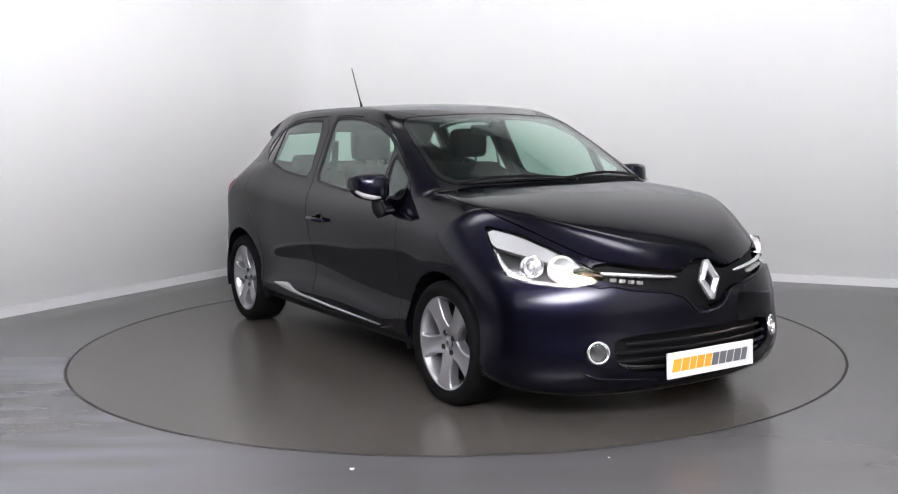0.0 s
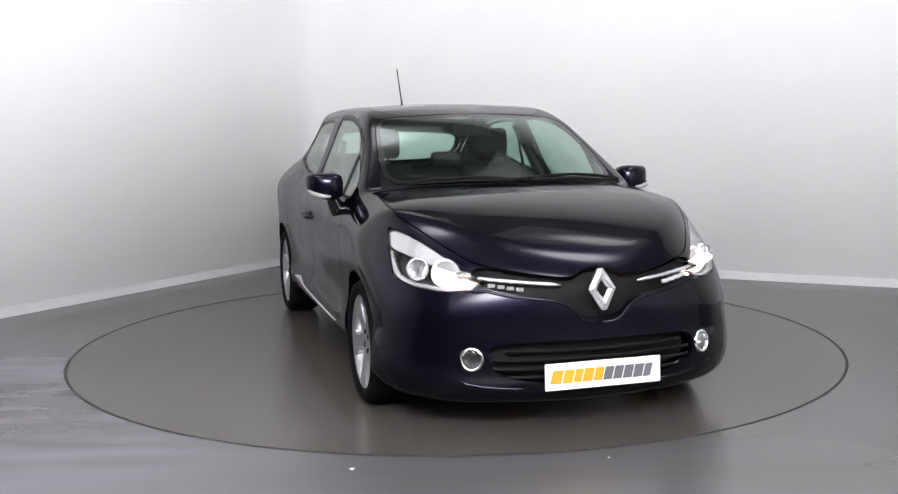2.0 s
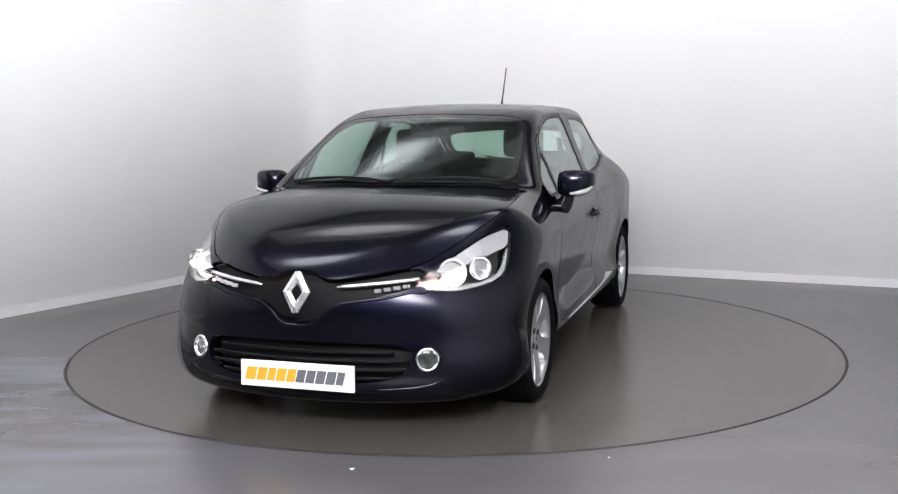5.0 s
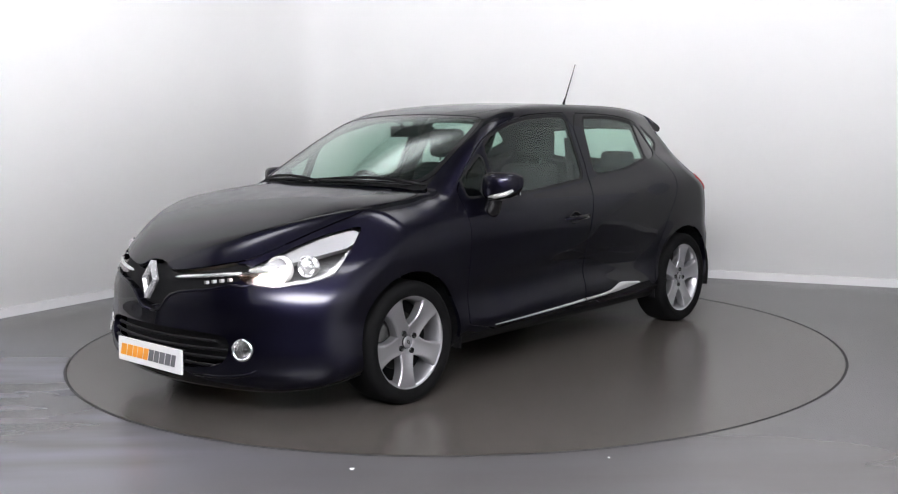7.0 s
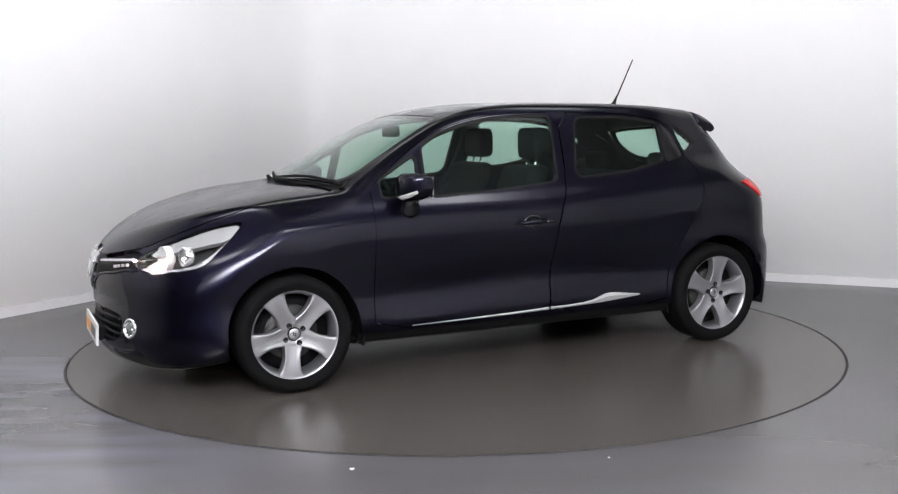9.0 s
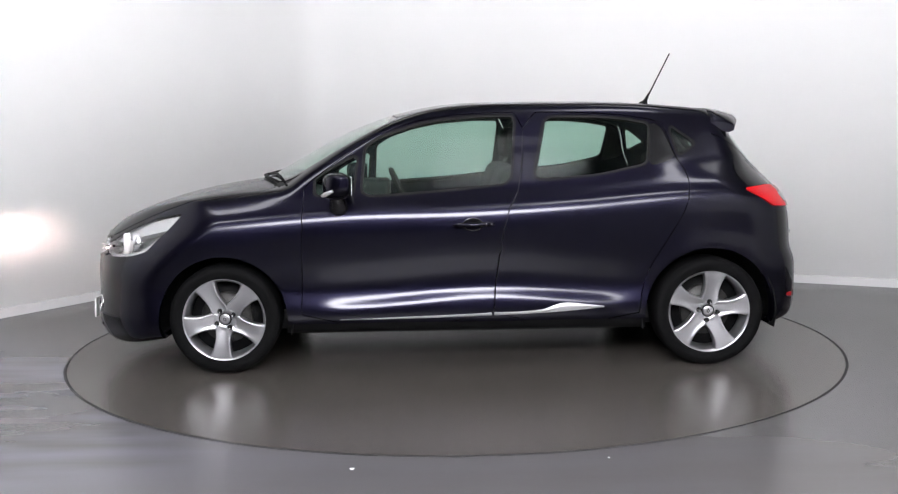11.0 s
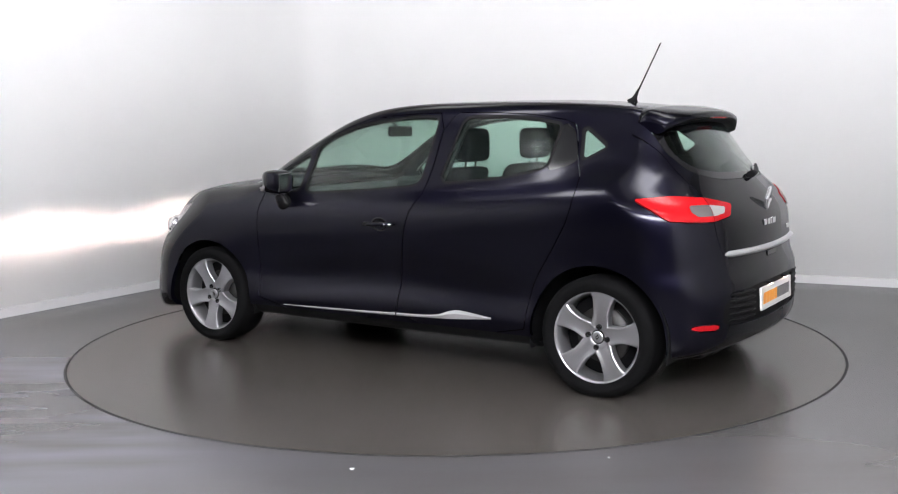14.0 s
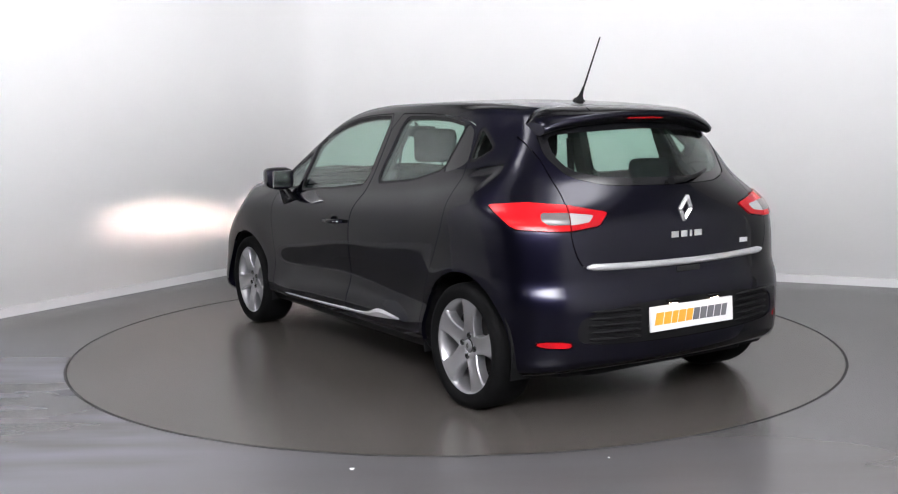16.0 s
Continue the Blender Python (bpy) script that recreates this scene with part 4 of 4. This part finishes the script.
def plate(x, z, lean, back, name):
    """A white show plate with a row of slanted orange and grey print bars."""
    m = Matrix.Translation((x, 0, z)) @ (Matrix.Rotation(math.pi, 4, "Z") if back else Matrix()) @ Matrix.Rotation(radians(lean), 4, "Y")
    bm = bmesh.new()
    box(bm, (-0.012, -0.26, -0.0555), (0.0, 0.26, 0.0555), 0.003)
    bmesh.ops.transform(bm, matrix=m, verts=bm.verts)
    ob = piece(name, bm, PLATE_WHITE, label="white plate with orange and dark grey print")
    widths = [0.05, 0.046, 0.037, 0.046, 0.041, 0.041, 0.042, 0.043, 0.044, 0.035]
    y = -0.233
    for i, w in enumerate(widths):
        bm = bmesh.new()
        h = 0.027
        w0 = w * 0.93
        vs = [bm.verts.new(m @ Vector((0.0012, y + dx + 0.25 * dz, dz))) for dx, dz in ((0, -h), (w0, -h), (w0, h), (0, h))]
        f = bm.faces.new(vs)
        g = bmesh.ops.extrude_face_region(bm, geom=[f])
        for v in g["geom"]:
            if isinstance(v, bmesh.types.BMVert):
                v.co += m.to_3x3() @ Vector((-0.002, 0, 0))
        bmesh.ops.recalc_face_normals(bm, faces=bm.faces)
        piece("print_bar", bm, ORANGE if i < 5 else GREY_PRINT, ob)
        y += w + 0.003
    return ob


def diamond(x, z, w, h, hole, depth, lean, back):
    """A hollow chrome lozenge with a ridge round it."""
    m = Matrix.Translation((x, 0, z)) @ (Matrix.Rotation(math.pi, 4, "Z") if back else Matrix()) @ Matrix.Rotation(radians(lean), 4, "Y")
    bm = bmesh.new()
    rings = []
    for s, d in ((1.0, 0.0), (1.0, depth * 0.6), ((1 + hole) / 2, depth), (hole, depth * 0.5), (hole, 0.0)):
        t = 0.18 * w * (1 if s > 0.9 else 0.4)
        rings.append([bm.verts.new(m @ Vector((d, a * s, b * s))) for a, b in ((w, 0), (t, h), (-t, h), (-w, 0), (-t, -h), (t, -h))])
    for a, b in zip(rings, rings[1:]):
        for i in range(6):
            bm.faces.new((a[i], a[(i + 1) % 6], b[(i + 1) % 6], b[i]))
    bmesh.ops.recalc_face_normals(bm, faces=bm.faces)
    return piece("badge", bm, BRIGHT, label="plain chrome lozenge")


def front_details():
    plate(2.163, 0.271, -2, False, "front_plate")
    bm = bmesh.new()
    box(bm, (2.09, -0.2, 0.23), (2.149, 0.2, 0.31), 0.01)
    piece("plate_bracket", bm, PLASTIC)
    diamond(2.128, 0.617, 0.061, 0.087, 0.42, 0.024, -14, False)
    # the painted fold round the upper band
    for s in (1, -1):
        edge = [(0.545, 0.622), (0.50, 0.612), (0.462, 0.618), (0.40, 0.604), (0.362, 0.597), (0.28, 0.588), (0.2, 0.576), (0.155, 0.561), (0.12, 0.536), (0.09, 0.502), (0.06, 0.484), (0.0, 0.48)]
        bm = bmesh.new()
        tube(bm, [(on_skin_x(y, z) - 0.002, s * y, z) for y, z in edge], [0.004] + [0.008] * 11, 10)
        piece("grille_fold", bm, PAINT)
        chin = [(0.60, 0.262), (0.55, 0.235), (0.48, 0.222), (0.36, 0.214), (0.27, 0.212)]
        bm = bmesh.new()
        tube(bm, [(on_skin_x(y, z) - 0.004, s * y, z) for y, z in chin], [0.003, 0.009, 0.01, 0.009, 0.008], 10)
        piece("chin_fold", bm, PAINT)
    # bars of the lower intake
    for z in (0.262, 0.298, 0.334, 0.37):
        half = 0.45 if 0.28 < z < 0.36 else 0.40
        bm = bmesh.new()
        path = [(on_skin_x(abs(y), z) - 0.02, y, z) for y in np.linspace(-half, half, 25)]
        tube(bm, path, 0.008, 8, 0.9)
        piece("grille_bar", bm, PLASTIC)
    for s in (1, -1):
        # chrome strip and the small day lamp below it
        bm = bmesh.new()
        ys = np.linspace(0.487, 0.172, 14)
        zs = np.linspace(0.668, 0.642, 14)
        path = [(on_skin_x(y, z) + 0.001, s * y, z) for y, z in zip(ys, zs)]
        tube(bm, path, [0.011] * 12 + [0.009, 0.004], 10, 0.8)
        piece("chrome_strip", bm, BRIGHT, label="slim chrome strip")
        for i in range(4):
            bm = bmesh.new()
            y0 = 0.452 - 0.036 * i
            for a in (0,):
                xx = on_skin_x(y0 - 0.015, 0.636) - 0.012
                vs = box(bm, (-0.008, -0.0145, -0.008), (0.008, 0.0145, 0.008), 0.003)
                bmesh.ops.transform(bm, matrix=Matrix.Translation((xx, s * (y0 - 0.012), 0.640 - 0.005 * i)) @ Matrix.Rotation(radians(-s * 16), 4, "Z") @ Matrix.Rotation(radians(s * 6), 4, "X"), verts=bm.verts)
            piece("day_lamp", bm, WHITE_LENS, label="small clear day lamp")
        # fog lamp: chrome ring, bowl, lens
        y, z = 0.533, 0.342
        x = on_skin_x(y, z)
        n = slope(np.array([[x, y, z]]))[0]
        m = Matrix.Translation((x, s * y, z)) @ Vector((n[0], s * n[1], n[2])).to_track_quat("Z", "Y").to_matrix().to_4x4()
        bm = bmesh.new()
        lathe(bm, [(0.037, -0.01), (0.039, 0.004), (0.045, 0.006), (0.05, 0.002), (0.051, -0.03)], 40, m)
        fog = piece("fog_lamp", bm, CHROME, label="round fog lamp in a chrome ring")
        bm = bmesh.new()
        lathe(bm, [(0.002, -0.05), (0.02, -0.045), (0.032, -0.03), (0.038, -0.006)], 32, m)
        piece("bowl", bm, DULL_BOWL, fog)
        bm = bmesh.new()
        bmesh.ops.create_uvsphere(bm, u_segments=14, v_segments=8, radius=0.012, matrix=m @ Matrix.Translation((0, 0, -0.03)))
        piece("bulb", bm, GLOSS_BLACK, fog)
        bm = bmesh.new()
        lathe(bm, [(0.0005, 0.001), (0.02, 0.0), (0.038, -0.004)], 32, m)
        piece("lens", bm, LENS, fog)
    # wipers
    for pts in ([(1.175, -0.02, 0), (1.135, -0.2, 0), (1.05, -0.52, 0)], [(1.165, 0.08, 0), (1.12, 0.32, 0), (1.02, 0.60, 0)]):
        bm = bmesh.new()
        tube(bm, [(x, y, on_skin_z(x, abs(y)) + 0.014) for x, y, _ in pts], [0.014, 0.01, 0.006], 8, 0.7)
        arm = piece("wiper", bm, PLASTIC, label="black windscreen wiper")
        bm = bmesh.new()
        a, b = Vector(pts[0]), Vector(pts[2])
        line = [a.lerp(b, t) + Vector((-0.03, 0, 0)) for t in (-0.15, 0.2, 0.5, 0.8, 1.1)]
        tube(bm, [(p.x, p.y, on_skin_z(p.x, abs(p.y)) + 0.012) for p in line], 0.007, 6, 1.2)
        piece("blade", bm, PLASTIC, arm)


def mirrors():
    for s in (1, -1):
        bm = bmesh.new()
        rows = []
        # sections from the root of the shell to its tip
        for reach_y, x0, x1, z0, z1 in ((0.792, 0.64, 0.70, 0.965, 1.02), (0.802, 0.62, 0.735, 0.935, 1.052), (0.83, 0.615, 0.755, 0.924, 1.064), (0.88, 0.61, 0.75, 0.925, 1.064), (0.925, 0.605, 0.725, 0.94, 1.06), (0.945, 0.605, 0.69, 0.965, 1.052), (0.951, 0.61, 0.65, 0.99, 1.04)):
            y = 0.792 + (reach_y - 0.792) * 1.17
            cx, cz, rx, rz = (x0 + x1) / 2, (z0 + z1) / 2, (x1 - x0) / 2, (z1 - z0) / 2
            ring = []
            for i in range(20):
                a = math.tau * i / 20
                c, d = math.cos(a), math.sin(a)
                e = 0.62
                ring.append(bm.verts.new((cx + rx * math.copysign(abs(c) ** e, c), s * y, cz + rz * math.copysign(abs(d) ** e, d))))
            rows.append(ring)
        for a, b in zip(rows, rows[1:]):
            for i in range(20):
                f = bm.faces.new((a[i], a[(i + 1) % 20], b[(i + 1) % 20], b[i]))
                f.smooth = True
        bm.faces.new(rows[0][::-1])
        bm.faces.new(rows[-1])
        bmesh.ops.recalc_face_normals(bm, faces=bm.faces)
        shell = piece("door_mirror", bm, PAINT, label="body-coloured door mirror with a pale indicator strip")
        bm = bmesh.new()
        yb = on_skin_y(0.66, 0.87)
        tube(bm, [(0.675, s * (yb - 0.03), 0.845), (0.675, s * (yb + 0.0), 0.885), (0.68, s * 0.845, 0.925), (0.685, s * 0.86, 0.96)], [0.055, 0.052, 0.042, 0.042], 14, 0.8)
        piece("foot", bm, GLOSS_BLACK, shell, "gloss black foot")
        bm = bmesh.new()
        tube(bm, [(0.755, s * 0.868, 0.944), (0.75, s * 0.907, 0.946), (0.728, s * 0.949, 0.957), (0.69, s * 0.97, 0.975)], [0.006, 0.012, 0.013, 0.008], 10, 1.0)
        piece("indicator", bm, WHITE_LENS, shell, "pale clear indicator")
        bm = bmesh.new()
        vs = box(bm, (-0.003, -0.062, -0.05), (0.003, 0.062, 0.05), 0.003)
        bmesh.ops.transform(bm, matrix=Matrix.Translation((0.606, s * 0.886, 0.995)) @ Matrix.Rotation(radians(s * 8), 4, "Z"), verts=bm.verts)
        piece("mirror_glass", bm, CHROME, shell)


def handles():
    for s in (1, -1):
        y = on_skin_y(-0.035, 0.782)
        bm = bmesh.new()
        lathe(bm, [(0.0005, -0.001), (0.03, 0.0), (0.034, 0.002), (0.036, 0.0)], 24, Matrix.Translation((-0.03, s * y, 0.782)) @ Matrix.Rotation(radians(-s * 90), 4, "X"))
        for v in bm.verts:
            v.co.x = -0.03 + (v.co.x + 0.03) * 1.5
        cup = piece("handle_cup", bm, GLOSS_BLACK)
        bm = bmesh.new()
        tube(bm, [(0.075, s * (y + 0.002), 0.779), (0.05, s * (y + 0.026), 0.781), (-0.03, s * (y + 0.034), 0.783), (-0.115, s * (y + 0.028), 0.785), (-0.14, s * (y + 0.004), 0.784)], [0.008, 0.013, 0.0145, 0.014, 0.009], 12, 0.85)
        piece("door_handle", bm, PAINT, label="body-coloured pull handle")
        bm = bmesh.new()
        tube(bm, [(-0.093, s * (y + 0.039), 0.785), (-0.135, s * (y + 0.03), 0.785)], 0.0055, 8)
        piece("lock_cap", bm, CHROME)


def rear_details():
    plate(-1.905, 0.441, -3, True, "rear_plate")
    for y in (-0.13, 0.13):
        bm = bmesh.new()
        box(bm, (-1.917, y - 0.03, 0.506), (-1.885, y + 0.03, 0.518), 0.003)
        unit = piece("plate_lamp", bm, PLASTIC)
        bm = bmesh.new()
        box(bm, (-1.914, y - 0.022, 0.5035), (-1.908, y + 0.022, 0.5055))
        piece("diffuser", bm, PLATE_LIGHT, unit, "small lit plate lamp")
    diamond(-1.843, 0.915, 0.043, 0.062, 0.5, 0.016, 9, True)
    # chrome model name, drawn as plain blocks
    y = 0.1
    for w in (0.046, 0.04, 0.016, 0.05):
        bm = bmesh.new()
        x = on_skin_x(abs(y - w / 2), 0.802, False)
        box(bm, (x - 0.006, y - w, 0.787), (x + 0.004, y, 0.817), 0.002)
        piece("name_block", bm, CHROME, label="plain chrome block")
        y -= w + 0.014
    bm = bmesh.new()
    x = on_skin_x(0.39, 0.745, False)
    box(bm, (x - 0.006, -0.42, 0.733), (x + 0.006, -0.365, 0.757), 0.002)
    piece("small_badge", bm, CHROME, label="small plain chrome block")
    # silver strip along the foot of the tailgate
    bm = bmesh.new()
    ys = np.linspace(-0.55, 0.55, 33)
    path = [(on_skin_x(abs(y), 0.682, False) - 0.002, y, 0.680 + 0.008 * (abs(y) / 0.55) ** 2) for y in ys]
    tube(bm, path, [0.007] + [0.0155] * 31 + [0.007], 10, 1.0)
    piece("tailgate_strip", bm, SATIN, label="satin silver strip along the tailgate")
    bm = bmesh.new()
    x = on_skin_x(0.0, 0.65, False)
    box(bm, (x - 0.004, -0.075, 0.632), (x + 0.03, 0.075, 0.66), 0.004)
    piece("tailgate_grip", bm, GLOSS_BLACK)
    # ridges of the bumper insert
    for z in (0.375, 0.405, 0.435, 0.465, 0.495):
        for s in (1, -1):
            bm = bmesh.new()
            path = [(on_skin_x(y, z, False) + 0.004, s * y, z + 0.02 * (y - 0.3)) for y in np.linspace(0.3, 0.56, 9)]
            tube(bm, path, [0.003, 0.008, 0.009, 0.009, 0.009, 0.009, 0.009, 0.008, 0.003], 8)
            piece("insert_ridge", bm, PLASTIC)
    # roof spoiler
    bm = bmesh.new()
    rows = []
    for y in np.linspace(-0.535, 0.535, 41):
        q = abs(y) / 0.535
        lead_x, lead_z = -1.37, on_skin_z(-1.37, abs(y))
        tip_x = -1.605 + 0.10 * q ** 2.5
        tip_z = 1.352 - 0.055 * q ** 2 - 0.02 * q ** 6
        under_x = -1.49 + 0.06 * q ** 2
        under_z = 1.285 - 0.03 * q ** 2
        top = [(lead_x + (tip_x - lead_x) * t, lead_z + 0.003 + (tip_z - lead_z) * t + 0.012 * math.sin(math.pi * t)) for t in (0, 0.25, 0.5, 0.75, 0.93)]
        prof = top + [(tip_x, tip_z - 0.004), (tip_x + 0.004, tip_z - 0.022), (tip_x + 0.03, tip_z - 0.032), (under_x, under_z), (-1.42, under_z + 0.01), (-1.375, lead_z - 0.02)]
        rows.append([bm.verts.new((x, y, z)) for x, z in prof])
    for a, b in zip(rows, rows[1:]):
        for i in range(len(a)):
            j = (i + 1) % len(a)
            f = bm.faces.new((a[i], a[j], b[j], b[i]))
            f.smooth = True
            f.material_index = 1 if i in (6, 7, 8, 9) else 0
    bm.faces.new(rows[0])
    bm.faces.new(rows[-1][::-1])
    bmesh.ops.recalc_face_normals(bm, faces=bm.faces)
    wing = piece("roof_spoiler", bm, PAINT, label="body-coloured roof spoiler with a black underside")
    wing.data.materials.append(PLASTIC)
    bm = bmesh.new()
    box(bm, (-1.594, -0.11, 1.318), (-1.55, 0.11, 1.334), 0.005)
    piece("brake_lamp", bm, RED_LENS, wing, "red high brake lamp")
    # rear wiper
    bm = bmesh.new()
    pts = [(0.0, 1.035), (-0.1, 1.04), (-0.2, 1.055), (-0.29, 1.075)]
    tube(bm, [(on_skin_x(abs(y), z, False) - 0.018, y, z) for y, z in pts], [0.022, 0.016, 0.011, 0.007], 10, 0.8)
    arm = piece("rear_wiper", bm, PLASTIC, label="black rear wiper")
    # aerial
    bm = bmesh.new()
    z0 = on_skin_z(-1.115, 0)
    lathe(bm, [(0.034, -0.004), (0.03, 0.006), (0.018, 0.016), (0.011, 0.032), (0.007, 0.06), (0.005, 0.075)], 20, Matrix.Translation((-1.115, 0, z0)) @ Matrix.Rotation(radians(-24), 4, "Y"))
    base = piece("aerial", bm, PLASTIC, label="thin black whip aerial")
    bm = bmesh.new()
    tube(bm, [(-1.14, 0, z0 + 0.05), (-1.268, 0, 1.718)], [0.0048, 0.0032], 8)
    piece("whip", bm, PLASTIC, base)
    # silencer and tail pipe
    bm = bmesh.new()
    tube(bm, [(-1.5, 0.35, 0.27), (-1.55, -0.25, 0.27)], 0.075, 16)
    piece("silencer", bm, IRON)


SEAT_X = 0.2


def cabin():
    bm = bmesh.new()
    box(bm, (-1.75, -0.66, 0.2), (1.05, 0.66, 0.32), 0.03)
    box(bm, (1.0, -0.46, 0.2), (1.72, 0.46, 0.66), 0.04)
    box(bm, (-0.95, -0.64, 0.17), (0.95, 0.64, 0.22), 0.02)
    box(bm, (-1.75, -0.5, 0.19), (1.75, 0.5, 0.24), 0.02)
    piece("floor_pan", bm, PLASTIC)
    bm = blob((0.52, -0.69, 0.55), (1.02, 0.69, 0.935), 0.06, 4, lambda c: Vector((c.x - (0.12 if c.z < 0.7 and c.x < 0.7 else 0), c.y, c.z - (0.05 if c.x < 0.7 and c.z > 0.8 else 0))))
    dash = piece("dashboard", bm, TRIM, label="dark grey dashboard")
    bm = blob((0.44, -0.5, 0.86), (0.66, -0.22, 0.975), 0.035)
    piece("instrument_hood", bm, TRIM, dash)
    # steering wheel
    m = Matrix.Translation((0.36, -0.36, 0.86)) @ Matrix.Rotation(radians(-66), 4, "Y")
    bm = bmesh.new()
    lathe(bm, [(0.185 + 0.015 * math.cos(a), 0.015 * math.sin(a)) for a in np.linspace(0, math.tau, 13)], 40, m)
    wheel = piece("steering_wheel", bm, PLASTIC, label="black steering wheel")
    bm = bmesh.new()
    box(bm, (-0.06, -0.17, -0.02), (0.05, 0.17, 0.01), 0.012)
    bmesh.ops.transform(bm, matrix=m, verts=bm.verts)
    piece("wheel_boss", bm, PLASTIC, wheel)
    for s in (1, -1):
        bm = blob((-0.32, -0.25, 0.3), (0.22, 0.25, 0.54), 0.06, 4, lambda c: Vector((c.x, c.y, c.z - (0.03 if c.x < 0 and c.z > 0.4 else 0))))
        bmesh.ops.translate(bm, vec=(0, s * 0.36, 0), verts=bm.verts)
        bmesh.ops.translate(bm, vec=(SEAT_X, 0, 0), verts=bm.verts)
        seat = piece("front_seat", bm, CLOTH, label="dark grey cloth front seat")
        bm = blob((-0.34, -0.235, 0.5), (-0.2, 0.235, 1.07), 0.055, 4, lambda c: Vector((c.x - (0.2 if c.z > 0.8 else 0), c.y * (0.82 if c.z > 0.8 else 1), c.z)))
        bmesh.ops.translate(bm, vec=(0, s * 0.36, 0), verts=bm.verts)
        bmesh.ops.translate(bm, vec=(SEAT_X, 0, 0), verts=bm.verts)
        piece("backrest", bm, CLOTH, seat)
        bm = blob((-0.57, -0.125, 1.1), (-0.46, 0.125, 1.285), 0.045, 4)
        bmesh.ops.translate(bm, vec=(0, s * 0.36, 0), verts=bm.verts)
        bmesh.ops.translate(bm, vec=(SEAT_X, 0, 0), verts=bm.verts)
        piece("headrest", bm, CLOTH, seat)
        for q in (-0.05, 0.05):
            bm = bmesh.new()
            tube(bm, [(-0.48 + SEAT_X, s * 0.36 + q, 1.03), (-0.515 + SEAT_X, s * 0.36 + q, 1.12)], 0.006, 8)
            piece("headrest_post", bm, CHROME, seat)
        # trim inside the middle pillar, with the belt on it
        bm = bmesh.new()
        rows = []
        for z in np.linspace(0.6, 1.3, 9):
            x0 = -0.315 - 0.08 * (z - 1.0) / 0.35
            half = 0.058 + 0.05 * max(0, 1.0 - z)
            y1 = on_skin_y(x0, z) - 0.03
            rows.append([bm.verts.new((x0 + dx * half, s * (y1 - dy), z)) for dx, dy in ((-1, 0.0), (-0.8, 0.035), (0.8, 0.035), (1, 0.0))])
        for a, b in zip(rows, rows[1:]):
            for i in range(4):
                bm.faces.new((a[i], a[(i + 1) % 4], b[(i + 1) % 4], b[i]))
        bmesh.ops.recalc_face_normals(bm, faces=bm.faces)
        trim = piece("pillar_trim", bm, TRIM, label="dark pillar trim")
        bm = bmesh.new()
        tube(bm, [(-0.34, s * (on_skin_y(-0.34, 1.22) - 0.085), 1.22), (-0.31, s * 0.63, 0.9), (-0.2, s * 0.64, 0.45)], 0.022, 8, 0.2)
        piece("seat_belt", bm, PLASTIC, trim)
    bm = blob((-1.05, -0.62, 0.3), (-0.5, 0.62, 0.55), 0.06, 4)
    bench = piece("rear_seat", bm, CLOTH, label="dark grey cloth rear bench")
    bm = blob((-1.12, -0.62, 0.5), (-0.98, 0.62, 1.0), 0.06, 4, lambda c: Vector((c.x - (0.16 if c.z > 0.8 else 0), c.y * (0.94 if c.z > 0.8 else 1), c.z)))
    piece("backrest", bm, CLOTH, bench)
    for y in (-0.36, 0.36):
        bm = blob((-1.29, y - 0.12, 1.0), (-1.2, y + 0.12, 1.12), 0.04, 4)
        piece("headrest", bm, CLOTH, bench)
    bm = bmesh.new()
    box(bm, (-1.72, -0.55, 0.86), (-1.22, 0.55, 0.885), 0.01)
    piece("parcel_shelf", bm, TRIM)
    bm = blob((0.43, -0.115, 1.24), (0.46, 0.115, 1.305), 0.014, 3)
    rear_view = piece("interior_mirror", bm, PLASTIC, label="black interior mirror")
    bm = bmesh.new()
    tube(bm, [(0.455, 0, 1.29), (0.5, 0, 1.33)], 0.01, 8)
    piece("stalk", bm, PLASTIC, rear_view)
    # headliner just below the roof
    bm = bmesh.new()
    grid = []
    for x in np.linspace(-1.25, 0.3, 24):
        grid.append([bm.verts.new((x, y, on_skin_z(x, abs(y)) - 0.03)) for y in np.linspace(-0.5, 0.5, 13)])
    for a, b in zip(grid, grid[1:]):
        for i in range(12):
            f = bm.faces.new((a[i], a[i + 1], b[i + 1], b[i]))
            f.smooth = True
    g = bmesh.ops.solidify(bm, geom=list(bm.faces), thickness=0.006)
    piece("headliner", bm, HEADLINER)


panels = cut_panels()
body_panels(panels)
front_details()
mirrors()
handles()
rear_details()
cabin()
wheels()


# ---- what moves ----


def motions():
    """The deck and the car on it turn together."""
    turns = [(0.0, 32.2), (0.5, 30.65), (1.0, 27.5), (1.5, 22.95), (2.0, 17.15)]
    turns += [(2.5 + 0.5 * i, 11.37 - 11.722 * 0.5 * i) for i in range(28)]
    rows = [(t, pose(0, 0, 0, 0, 0, a - 90)) for t, a in turns]
    walk(table, rows)
    walk(car, rows)


motions()
